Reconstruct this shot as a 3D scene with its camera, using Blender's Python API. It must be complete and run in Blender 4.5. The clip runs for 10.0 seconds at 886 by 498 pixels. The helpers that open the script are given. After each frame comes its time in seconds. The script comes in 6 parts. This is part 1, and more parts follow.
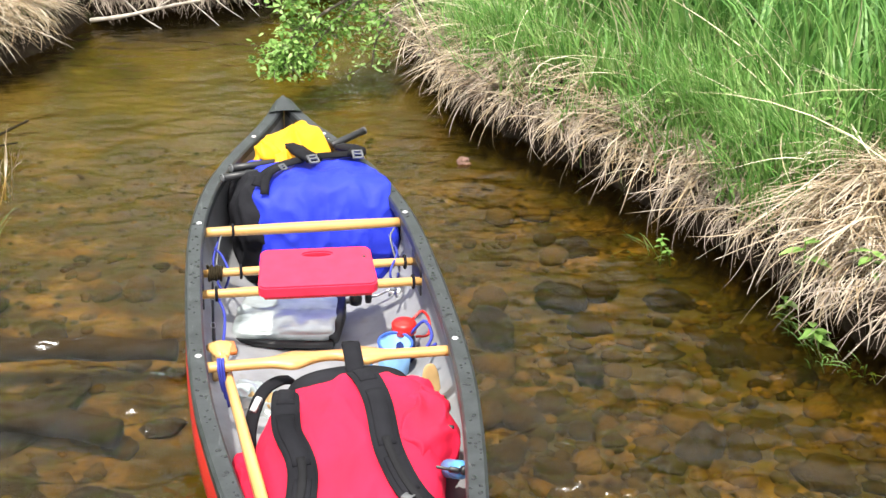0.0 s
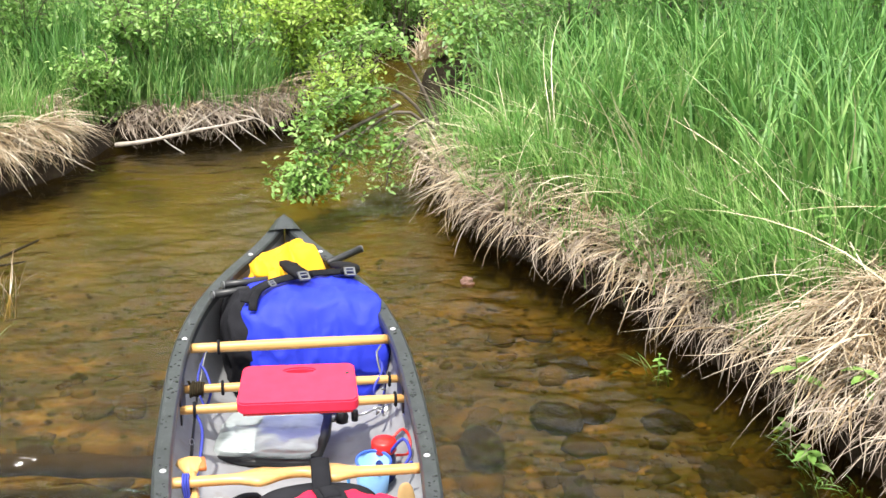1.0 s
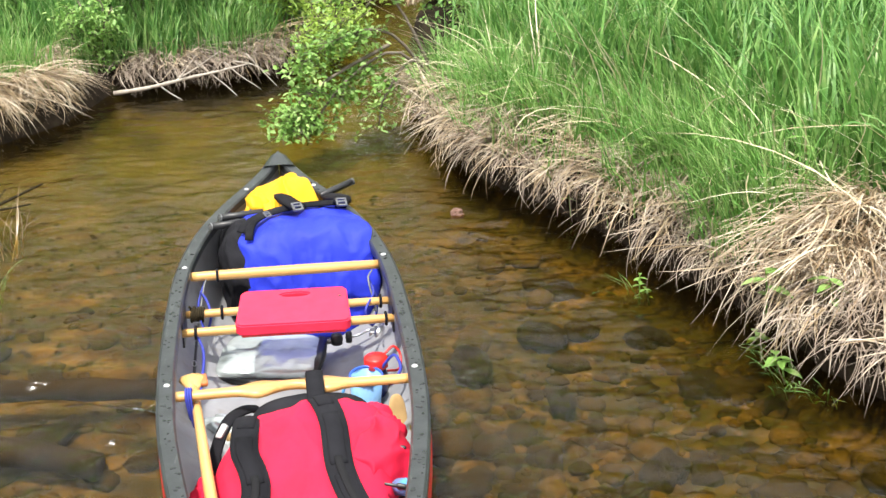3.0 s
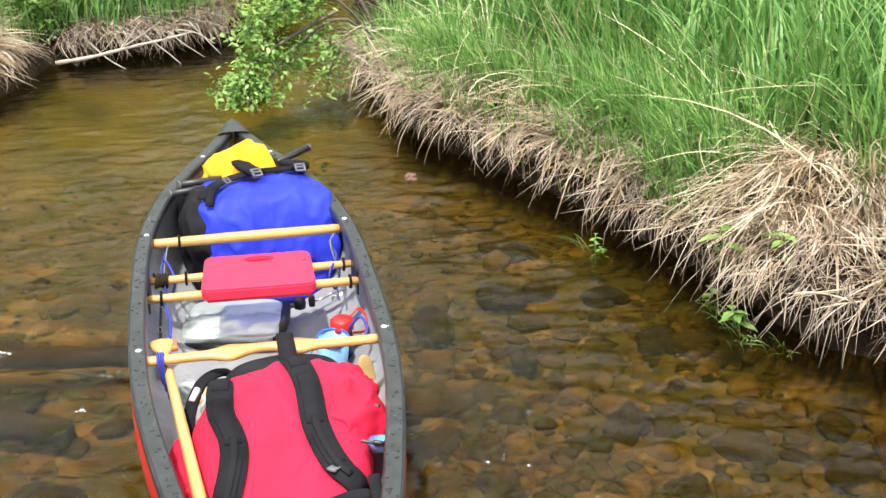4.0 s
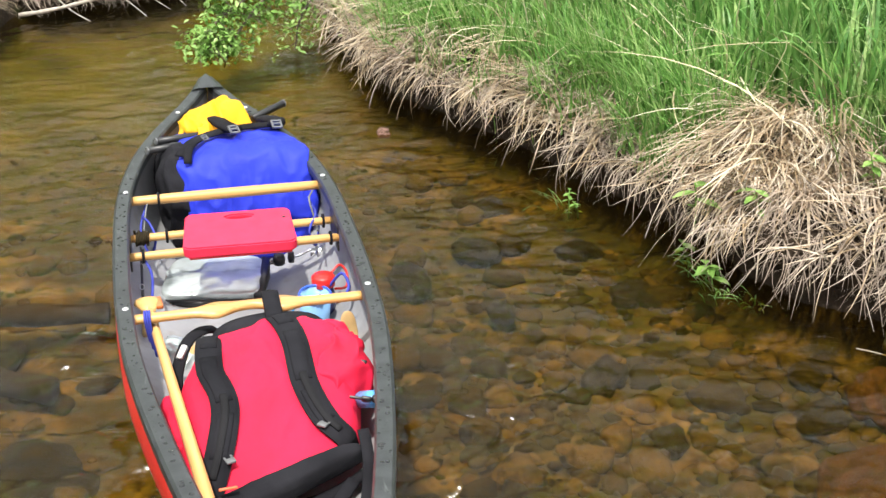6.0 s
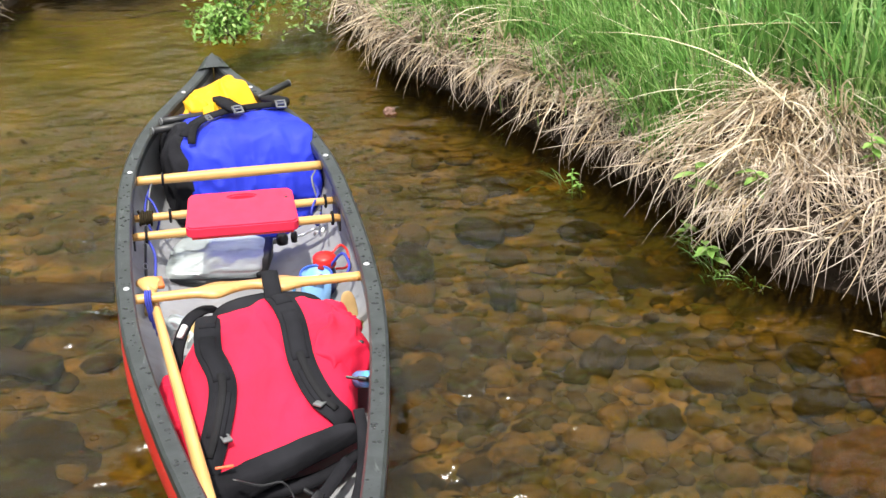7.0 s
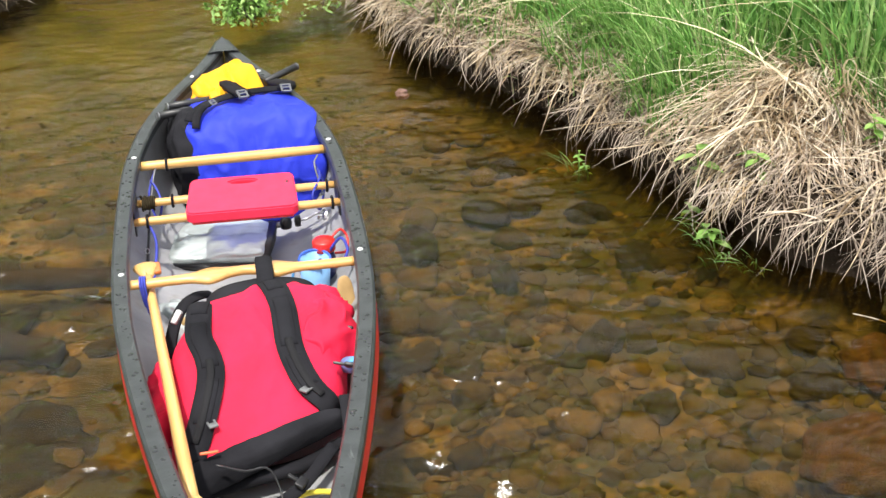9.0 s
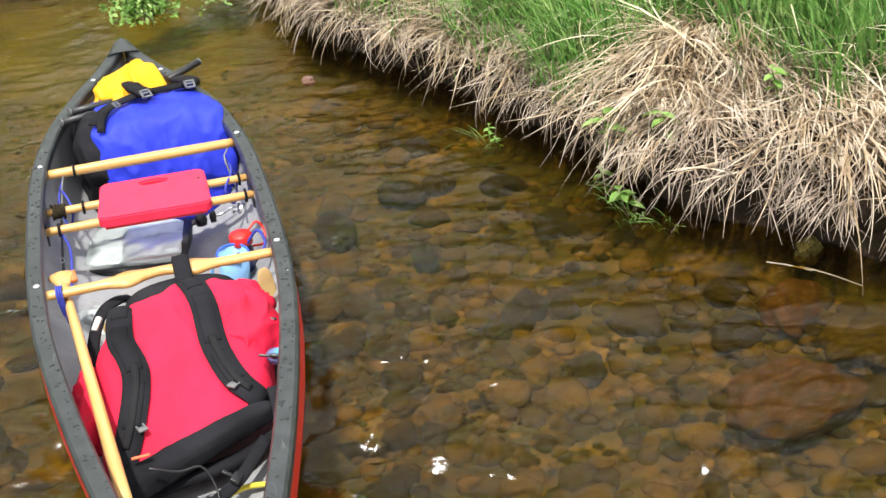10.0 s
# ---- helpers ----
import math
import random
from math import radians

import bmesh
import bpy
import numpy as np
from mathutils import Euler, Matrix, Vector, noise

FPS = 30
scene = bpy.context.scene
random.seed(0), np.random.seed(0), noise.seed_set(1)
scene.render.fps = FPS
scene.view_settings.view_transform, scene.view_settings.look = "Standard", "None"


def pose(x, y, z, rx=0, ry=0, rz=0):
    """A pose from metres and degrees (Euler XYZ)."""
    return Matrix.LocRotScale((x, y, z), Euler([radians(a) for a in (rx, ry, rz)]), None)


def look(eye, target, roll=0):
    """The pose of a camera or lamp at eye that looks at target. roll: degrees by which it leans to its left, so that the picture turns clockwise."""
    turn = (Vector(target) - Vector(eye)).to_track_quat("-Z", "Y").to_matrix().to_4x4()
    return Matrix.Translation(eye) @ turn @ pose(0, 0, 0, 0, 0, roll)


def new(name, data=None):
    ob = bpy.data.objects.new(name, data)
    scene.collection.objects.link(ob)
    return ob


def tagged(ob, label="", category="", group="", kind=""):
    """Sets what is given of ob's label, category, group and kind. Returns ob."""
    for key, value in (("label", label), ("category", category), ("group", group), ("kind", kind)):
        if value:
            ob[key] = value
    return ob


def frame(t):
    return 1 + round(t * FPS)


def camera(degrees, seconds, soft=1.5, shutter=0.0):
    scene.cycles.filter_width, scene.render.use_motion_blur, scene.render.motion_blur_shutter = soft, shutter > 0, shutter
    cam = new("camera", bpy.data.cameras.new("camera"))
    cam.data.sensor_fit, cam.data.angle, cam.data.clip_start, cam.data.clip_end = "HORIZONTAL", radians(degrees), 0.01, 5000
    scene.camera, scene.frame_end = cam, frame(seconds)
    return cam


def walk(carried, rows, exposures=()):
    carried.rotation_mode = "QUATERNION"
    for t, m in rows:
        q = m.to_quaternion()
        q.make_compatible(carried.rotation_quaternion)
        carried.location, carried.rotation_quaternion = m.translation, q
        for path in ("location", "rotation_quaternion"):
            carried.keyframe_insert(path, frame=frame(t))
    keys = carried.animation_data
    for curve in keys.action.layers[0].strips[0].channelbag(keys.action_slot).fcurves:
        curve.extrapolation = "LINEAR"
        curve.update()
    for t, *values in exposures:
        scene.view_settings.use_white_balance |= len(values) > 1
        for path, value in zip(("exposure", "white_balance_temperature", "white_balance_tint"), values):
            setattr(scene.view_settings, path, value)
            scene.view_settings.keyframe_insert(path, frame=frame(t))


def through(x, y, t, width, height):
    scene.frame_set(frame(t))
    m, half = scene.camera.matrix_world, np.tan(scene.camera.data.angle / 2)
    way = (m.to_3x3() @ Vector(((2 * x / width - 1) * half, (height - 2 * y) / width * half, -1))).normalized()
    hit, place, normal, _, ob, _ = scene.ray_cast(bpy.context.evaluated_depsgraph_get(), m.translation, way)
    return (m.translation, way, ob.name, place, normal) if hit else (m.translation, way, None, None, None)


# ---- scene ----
cam = camera(37.80, 10.0)
PATH = [
    (0, (-0.299, -3.720, 2.255), (0.352, -0.108, 0.663), 0.75),
    (0.5, (-0.125, -3.666, 2.228), (0.434, 0.046, 0.846), 0.11),
    (1, (-0.026, -3.728, 2.185), (0.474, 0.050, 0.970), 0.03),
    (1.5, (0.014, -3.802, 2.175), (0.445, -0.015, 0.962), -0.37),
    (2, (0.043, -3.865, 2.161), (0.429, -0.088, 0.901), -0.68),
    (2.5, (0.042, -3.940, 2.161), (0.450, -0.183, 0.851), -1.12),
    (4, (-0.118, -4.049, 2.161), (0.559, -0.383, 0.712), -1.29),
    (4.5, (-0.158, -4.066, 2.178), (0.583, -0.430, 0.683), -1.31),
    (5, (-0.186, -4.074, 2.195), (0.591, -0.462, 0.662), -1.12),
    (5.5, (-0.226, -4.071, 2.206), (0.580, -0.480, 0.640), -0.79),
    (7, (-0.150, -4.114, 2.249), (0.580, -0.553, 0.580), -1.00),
    (7.5, (-0.080, -4.123, 2.254), (0.594, -0.565, 0.556), -1.43),
    (8, (-0.017, -4.132, 2.257), (0.608, -0.574, 0.541), -1.80),
    (8.5, (0.040, -4.140, 2.265), (0.620, -0.579, 0.537), -2.18),
    (9, (0.049, -4.138, 2.272), (0.621, -0.578, 0.539), -2.29),
    (9.5, (0.060, -4.137, 2.279), (0.653, -0.590, 0.529), -3.26),
    (10, (0.075, -4.156, 2.274), (0.861, -0.672, 0.474), -5.56),
]
walk(cam, [(t, look(e, g, r)) for t, e, g, r in PATH], [(0.0, 0.52), (5.0, 0.39), (10.0, 0.32)])

# ---- light ----
SUN_EL, SUN_AZ = 65.0, 205.0          # degrees; azimuth clockwise from +y (bow)
sun_dir = Vector((math.sin(radians(SUN_AZ)) * math.cos(radians(SUN_EL)),
                  math.cos(radians(SUN_AZ)) * math.cos(radians(SUN_EL)), math.sin(radians(SUN_EL))))
world = bpy.data.worlds.new("sky")
scene.world = world
world.use_nodes = True
wn = world.node_tree.nodes
sky = wn.new("ShaderNodeTexSky")
sky.sky_type = "NISHITA"
sky.sun_disc = False
sky.sun_elevation, sky.sun_rotation = radians(SUN_EL), radians(SUN_AZ)
sky.air_density, sky.dust_density, sky.ozone_density = 1.0, 2.5, 1.0
wn["Background"].inputs["Strength"].default_value = 0.065
# broken white cloud over the whole sky
cloud = wn.new("ShaderNodeTexNoise")
cloud.inputs["Scale"].default_value, cloud.inputs["Detail"].default_value, cloud.inputs["Roughness"].default_value = 2.4, 6.0, 0.55
gaze, axes, lift, flat_x, flat_y, layer = (wn.new("ShaderNode" + k) for k in ("TexCoord", "SeparateXYZ", "Math", "Math", "Math", "CombineXYZ"))
lift.operation, flat_x.operation, flat_y.operation = "ADD", "DIVIDE", "DIVIDE"
lift.inputs[1].default_value = 0.25                 # the cloud layer draws together towards the horizon
for a_, b_ in ((gaze.outputs["Generated"], axes.inputs[0]), (axes.outputs["Z"], lift.inputs[0]), (axes.outputs["X"], flat_x.inputs[0]), (axes.outputs["Y"], flat_y.inputs[0]),
               (lift.outputs[0], flat_x.inputs[1]), (lift.outputs[0], flat_y.inputs[1]), (flat_x.outputs[0], layer.inputs[0]), (flat_y.outputs[0], layer.inputs[1]), (layer.outputs[0], cloud.inputs["Vector"])):
    world.node_tree.links.new(a_, b_)
cover = wn.new("ShaderNodeValToRGB")
cover.color_ramp.elements[0].position, cover.color_ramp.elements[1].position = 0.42, 0.50
over = wn.new("ShaderNodeMix")
over.data_type = "RGBA"
over.inputs[7].default_value = (31.0, 31.3, 31.8, 1)
for a_, b_ in ((cloud.outputs["Fac"], cover.inputs["Fac"]), (cover.outputs["Color"], over.inputs[0]), (sky.outputs["Color"], over.inputs[6]), (over.outputs[2], wn["Background"].inputs["Color"])):
    world.node_tree.links.new(a_, b_)
sun = new("sun", bpy.data.lights.new("sun", "SUN"))
sun.data.energy, sun.data.angle, sun.data.color = 5.0, radians(2.0), (1.0, 0.95, 0.87)
sun.matrix_world = look(sun_dir * 30, (0, 0, 0))

# ---- materials ----


class Mat:
    """A node material with a Principled shader and short ways to wire textures into it."""

    def __init__(self, name, rough=0.7, metal=0.0, spec=0.5):
        self.m = bpy.data.materials.new(name)
        self.m.use_nodes = True
        self.t = self.m.node_tree
        self.b = self.t.nodes["Principled BSDF"]
        self.b.inputs["Roughness"].default_value = rough
        self.b.inputs["Metallic"].default_value = metal
        self.b.inputs["Specular IOR Level"].default_value = spec

    def node(self, kind, **values):
        n = self.t.nodes.new(kind)
        for k, v in values.items():
            n.inputs[k.replace("_", " ")].default_value = v
        return n

    def link(self, a, b):
        self.t.links.new(a, b)

    def coords(self, scale=(1, 1, 1), kind="Object"):
        c, m = self.node("ShaderNodeTexCoord"), self.node("ShaderNodeMapping")
        m.inputs["Scale"].default_value = scale
        self.link(c.outputs[kind], m.inputs["Vector"])
        return m.outputs["Vector"]

    def noise(self, scale, detail=4.0, stretch=(1, 1, 1), rough=0.55, kind="Object"):
        n = self.node("ShaderNodeTexNoise", Scale=scale, Detail=detail, Roughness=rough)
        self.link(self.coords(stretch, kind), n.inputs["Vector"])
        return n.outputs["Fac"]

    def ramp(self, fac, *stops):
        r = self.node("ShaderNodeValToRGB")
        e = r.color_ramp.elements
        while len(e) < len(stops):
            e.new(0.5)
        for el, (p, c) in zip(e, stops):
            el.position, el.color = p, (*c, 1)
        self.link(fac, r.inputs["Fac"])
        return r.outputs["Color"]

    def mix(self, fac, a, b, blend="MIX"):
        n = self.t.nodes.new("ShaderNodeMix")
        n.data_type, n.blend_type = "RGBA", blend
        for sock, v in ((n.inputs[0], fac), (n.inputs[6], a), (n.inputs[7], b)):
            if isinstance(v, bpy.types.NodeSocket):
                self.link(v, sock)
            elif isinstance(v, tuple):
                sock.default_value = (*v, 1)
            else:
                sock.default_value = v
        return n.outputs[2]

    def colour(self, c):
        if isinstance(c, tuple):
            self.b.inputs["Base Color"].default_value = (*c, 1)
        else:
            self.link(c, self.b.inputs["Base Color"])
        return self

    def bump(self, fac, strength=0.3, distance=0.01):
        n = self.node("ShaderNodeBump", Strength=strength, Distance=distance)
        self.link(fac, n.inputs["Height"])
        self.link(n.outputs["Normal"], self.b.inputs["Normal"])
        return self

    def island(self):
        return self.node("ShaderNodeNewGeometry").outputs["Random Per Island"]

    def each(self):
        return self.node("ShaderNodeObjectInfo").outputs["Random"]


def mottled(name, dark, light, scale, rough=0.7, bump=0.2, fine=None, spec=0.5, stretch=(1, 1, 1), dist=0.004):
    m = Mat(name, rough, spec=spec)
    big = m.noise(scale, 5, stretch)
    c = m.ramp(big, (0.3, dark), (0.7, light))
    small = m.noise(fine or scale * 9, 4, stretch)
    c = m.mix(0.35, c, m.ramp(small, (0.25, dark), (0.75, light)))
    m.colour(c).bump(small, bump, dist)
    return m.m


def blade_material(name, stops, rough=0.55, through=0.35, spec=0.3):
    """Grass or leaf: colour by blade, with light that passes through it."""
    m = Mat(name, rough, spec=spec)
    c = m.ramp(m.island(), *stops)
    c = m.mix(0.5, c, m.ramp(m.noise(9, 5), (0.34, stops[0][1]), (0.52, stops[1][1]), (0.70, stops[-1][1])))
    m.colour(c)
    tr = m.node("ShaderNodeBsdfTranslucent")
    m.link(c, tr.inputs["Color"])
    mx = m.node("ShaderNodeMixShader", Fac=through)
    m.link(m.b.outputs[0], mx.inputs[1])
    m.link(tr.outputs[0], mx.inputs[2])
    m.link(mx.outputs[0], m.t.nodes["Material Output"].inputs["Surface"])
    return m.m


GREEN = blade_material("grass_green", ((0.0, (0.042, 0.130, 0.026)), (0.45, (0.135, 0.310, 0.068)), (0.8, (0.250, 0.460, 0.115)), (1.0, (0.48, 0.58, 0.24))), 0.42, 0.35, 0.45)
LIME = blade_material("grass_lime", ((0.0, (0.07, 0.19, 0.04)), (0.5, (0.18, 0.38, 0.085)), (0.85, (0.33, 0.51, 0.15)), (1.0, (0.54, 0.58, 0.29))), 0.45, 0.4)
DEEP = blade_material("grass_deep_green", ((0.0, (0.035, 0.110, 0.026)), (0.6, (0.095, 0.240, 0.052)), (1.0, (0.19, 0.37, 0.09))))
DRY = blade_material("grass_dry", ((0.0, (0.19, 0.125, 0.062)), (0.22, (0.38, 0.28, 0.165)), (0.6, (0.60, 0.49, 0.35)), (1.0, (0.80, 0.73, 0.61))), 0.5, 0.2)
STRAW = blade_material("grass_bleached_straw", ((0.0, (0.12, 0.078, 0.043)), (0.25, (0.37, 0.27, 0.165)), (0.6, (0.62, 0.505, 0.37)), (1.0, (0.84, 0.775, 0.66))), 0.45, 0.2)
PALE = blade_material("grass_pale_stem", ((0.0, (0.42, 0.34, 0.19)), (0.5, (0.66, 0.58, 0.40)), (1.0, (0.85, 0.80, 0.64))), 0.45, 0.2)
ASHEN = blade_material("grass_ashen_straw", ((0.0, (0.12, 0.083, 0.054)), (0.35, (0.33, 0.25, 0.18)), (0.7, (0.53, 0.435, 0.345)), (1.0, (0.74, 0.655, 0.56))), 0.55, 0.15)
GREY = blade_material("grass_dead_grey", ((0.0, (0.12, 0.09, 0.065)), (0.5, (0.27, 0.215, 0.17)), (1.0, (0.50, 0.43, 0.36))), 0.7, 0.1)
LEAF = blade_material("shrub_leaf", ((0.0, (0.120, 0.255, 0.050)), (0.5, (0.225, 0.410, 0.090)), (0.85, (0.370, 0.560, 0.160)), (1.0, (0.560, 0.720, 0.290))), 0.45, 0.35, 0.5)
LEAF_DARK = blade_material("shrub_leaf_dark", ((0.0, (0.058, 0.144, 0.036)), (0.6, (0.130, 0.274, 0.058)), (1.0, (0.259, 0.432, 0.101))), 0.45, 0.3, 0.5)
LEAF_YELLOW = blade_material("shrub_leaf_young", ((0.0, (0.187, 0.317, 0.043)), (0.5, (0.317, 0.475, 0.072)), (1.0, (0.518, 0.648, 0.144))), 0.45, 0.4, 0.5)
BARK = mottled("bark", (0.08, 0.065, 0.05), (0.2, 0.165, 0.125), 14, 0.85, 0.5)
DEADWOOD = mottled("bleached_wood", (0.25, 0.21, 0.17), (0.55, 0.50, 0.44), 10, 0.8, 0.4, stretch=(3, 3, 3))
SUNKEN = mottled("sunken_wood", (0.012, 0.010, 0.006), (0.045, 0.034, 0.018), 9, 0.9, 0.5, spec=0.1)


def ground_material():
    m = Mat("soil_and_stream_bed", 0.95, spec=0.12)
    geo = m.node("ShaderNodeNewGeometry")
    sep = m.node("ShaderNodeSeparateXYZ")
    m.link(geo.outputs["Position"], sep.inputs[0])
    sand = m.ramp(m.noise(6, 9, rough=0.72), (0.34, (0.043, 0.031, 0.010)), (0.48, (0.122, 0.094, 0.031)), (0.66, (0.351, 0.265, 0.094)))
    pebble = m.node("ShaderNodeTexVoronoi", Scale=38.0)
    m.link(m.coords(), pebble.inputs["Vector"])
    sand = m.mix(0.45, sand, m.ramp(pebble.outputs["Distance"], (0.0, (0.24, 0.18, 0.07)), (0.6, (0.10, 0.07, 0.03))), "OVERLAY")
    weed = m.ramp(m.noise(2.2, 6, (1.0, 1.6, 1)), (0.43, (0, 0, 0)), (0.55, (0.85, 0.85, 0.85)))
    sand = m.mix(weed, sand, (0.050, 0.052, 0.016))
    pool_sheen = m.node("ShaderNodeMapRange")             # olive-grey in the bed colour upstream, for the pool's grey reflection
    pool_sheen.inputs["From Min"].default_value, pool_sheen.inputs["From Max"].default_value = 1.8, 4.5
    pool_sheen.inputs["To Max"].default_value = 0.8
    m.link(sep.outputs["Y"], pool_sheen.inputs["Value"])
    sand = m.mix(pool_sheen.outputs[0], sand, m.ramp(m.noise(2.5, 6, (1, 0.6, 1)), (0.35, (0.062, 0.062, 0.030)), (0.65, (0.15, 0.138, 0.066))))
    soil = m.ramp(m.noise(7, 6), (0.3, (0.012, 0.009, 0.006)), (0.6, (0.034, 0.024, 0.016)), (0.8, (0.05, 0.055, 0.02)))
    # soil colour reaches below the waterline, painting the bank's shade as a dark band
    above = m.node("ShaderNodeMapRange")
    above.inputs["From Min"].default_value, above.inputs["From Max"].default_value = -0.145, -0.10
    m.link(sep.outputs["Z"], above.inputs["Value"])
    m.colour(m.mix(above.outputs[0], sand, soil)).bump(m.noise(22, 5), 0.6, 0.02)
    return m.m


GROUND = ground_material()


def stone_material(name, *stops):
    m = Mat(name, 0.95, spec=0.08)
    c = m.ramp(m.each(), *stops)
    c = m.mix(0.85, c, m.ramp(m.noise(4, 10, rough=0.85), (0.34, (0.28, 0.28, 0.28)), (0.52, (0.85, 0.85, 0.85)), (0.68, (1.9, 1.8, 1.6))), "MULTIPLY")
    algae = m.ramp(m.noise(1.8, 8, rough=0.75), (0.50, (0, 0, 0)), (0.60, (0.7, 0.7, 0.7)))
    m.colour(m.mix(algae, c, (0.056, 0.048, 0.013))).bump(m.noise(5, 6, rough=0.7), 0.6, 0.15)
    return m.m


STONE = stone_material("river_stone", (0.0, (0.042, 0.036, 0.009)), (0.35, (0.095, 0.077, 0.020)), (0.75, (0.165, 0.124, 0.034)), (1.0, (0.245, 0.174, 0.054)))
ROCK_DARK = stone_material("dark_bed_rock", (0.0, (0.022, 0.020, 0.008)), (1.0, (0.045, 0.038, 0.014)))
ROCK_RED = stone_material("reddish_rock", (0.0, (0.085, 0.050, 0.022)), (1.0, (0.13, 0.070, 0.030)))


def water_material():
    """Clear brown water: a tinted pass and a mirror, by the angle."""
    m = Mat("stream_water")
    out = m.t.nodes["Material Output"]
    n1 = m.noise(8.0, 1.6, (0.7, 1.5, 1), kind="Object")
    n2 = m.noise(45, 3, (0.7, 1.4, 1), kind="Object")
    n3 = m.noise(1.6, 2, (1, 1.2, 1), kind="Object")
    a = m.node("ShaderNodeMath")
    a.operation = "MULTIPLY_ADD"
    a.inputs[1].default_value = 0.085
    m.link(n2, a.inputs[0])
    m.link(n1, a.inputs[2])
    b = m.node("ShaderNodeMath")
    b.operation = "MULTIPLY"
    calm = m.node("ShaderNodeMapRange")
    calm.inputs["From Min"].default_value, calm.inputs["From Max"].default_value = 0.35, 0.7
    calm.inputs["To Min"].default_value, calm.inputs["To Max"].default_value = 0.35, 1.0
    m.link(n3, calm.inputs["Value"])
    m.link(a.outputs[0], b.inputs[0])
    m.link(calm.outputs[0], b.inputs[1])
    geo = m.node("ShaderNodeNewGeometry")
    sep = m.node("ShaderNodeSeparateXYZ")
    m.link(geo.outputs["Position"], sep.inputs[0])
    still = m.node("ShaderNodeMapRange")            # the pool upstream lies smoother
    still.inputs["From Min"].default_value, still.inputs["From Max"].default_value = 1.6, 4.2
    still.inputs["To Min"].default_value, still.inputs["To Max"].default_value = 1.0, 0.5
    m.link(sep.outputs["Y"], still.inputs["Value"])
    c = m.node("ShaderNodeMath")
    c.operation = "MULTIPLY"
    m.link(b.outputs[0], c.inputs[0])
    m.link(still.outputs[0], c.inputs[1])
    aside = m.node("ShaderNodeMath")
    aside.operation = "ABSOLUTE"
    m.link(sep.outputs["X"], aside.inputs[0])
    wash = m.node("ShaderNodeMapRange")             # chop beside the floating hull
    wash.inputs["From Min"].default_value, wash.inputs["From Max"].default_value = 0.42, 0.95
    wash.inputs["To Min"].default_value, wash.inputs["To Max"].default_value = 2.0, 1.0
    along = m.node("ShaderNodeMath")
    along.operation = "ABSOLUTE"
    m.link(sep.outputs["Y"], along.inputs[0])
    past_end = m.node("ShaderNodeMath")
    past_end.operation = "SUBTRACT"
    past_end.inputs[1].default_value = 1.9
    m.link(along.outputs[0], past_end.inputs[0])
    off_hull = m.node("ShaderNodeMath")
    off_hull.operation = "MAXIMUM"
    m.link(aside.outputs[0], off_hull.inputs[0])
    m.link(past_end.outputs[0], off_hull.inputs[1])
    m.link(off_hull.outputs[0], wash.inputs["Value"])
    d = m.node("ShaderNodeMath")
    d.operation = "MULTIPLY"
    m.link(c.outputs[0], d.inputs[0])
    m.link(wash.outputs[0], d.inputs[1])
    bump = m.node("ShaderNodeBump", Strength=1.0, Distance=0.030)
    m.link(d.outputs[0], bump.inputs["Height"])
    clear = m.node("ShaderNodeBsdfTransparent", Color=(0.825, 0.69, 0.30, 1))
    murk = m.node("ShaderNodeBsdfDiffuse", Color=(0.10, 0.085, 0.032, 1))
    body = m.node("ShaderNodeMixShader", Fac=0.022)
    m.link(clear.outputs[0], body.inputs[1])
    m.link(murk.outputs[0], body.inputs[2])
    gloss = m.node("ShaderNodeBsdfGlossy", Roughness=0.12)
    m.link(bump.outputs[0], gloss.inputs["Normal"])
    fres = m.node("ShaderNodeFresnel", IOR=1.33)
    m.link(bump.outputs[0], fres.inputs["Normal"])
    mx = m.node("ShaderNodeMixShader")
    m.link(fres.outputs[0], mx.inputs[0])
    m.link(body.outputs[0], mx.inputs[1])
    m.link(gloss.outputs[0], mx.inputs[2])
    m.link(mx.outputs[0], out.inputs["Surface"])
    return m.m


WATER = water_material()


def wet_rail_material():
    m = Mat("gunwale_vinyl", 0.42)
    v = m.node("ShaderNodeTexVoronoi", Scale=42.0)
    m.link(m.coords(), v.inputs["Vector"])
    drop = m.ramp(v.outputs["Distance"], (0.10, (1, 1, 1)), (0.16, (0, 0, 0)))
    base = m.ramp(m.noise(16, 5), (0.3, (0.017, 0.019, 0.021)), (0.75, (0.042, 0.047, 0.050)))
    scuff = m.ramp(m.noise(55, 3, (1, 0.15, 1)), (0.62, (0, 0, 0)), (0.75, (0.6, 0.6, 0.6)))
    base = m.mix(scuff, base, (0.13, 0.14, 0.14))
    m.colour(m.mix(drop, base, (0.012, 0.014, 0.015)))
    m.bump(m.noise(60, 3), 0.15, 0.003)
    return m.m


def hull_material():
    m = Mat("red_hull", 0.38)
    c = m.ramp(m.noise(4, 5), (0.3, (0.50, 0.016, 0.012)), (0.7, (0.64, 0.03, 0.02)))
    scratch = m.ramp(m.noise(30, 4, (6, 0.25, 3)), (0.66, (0, 0, 0)), (0.75, (0.55, 0.55, 0.55)))
    m.colour(m.mix(scratch, c, (0.62, 0.24, 0.20))).bump(m.noise(40, 3), 0.1, 0.002)
    return m.m


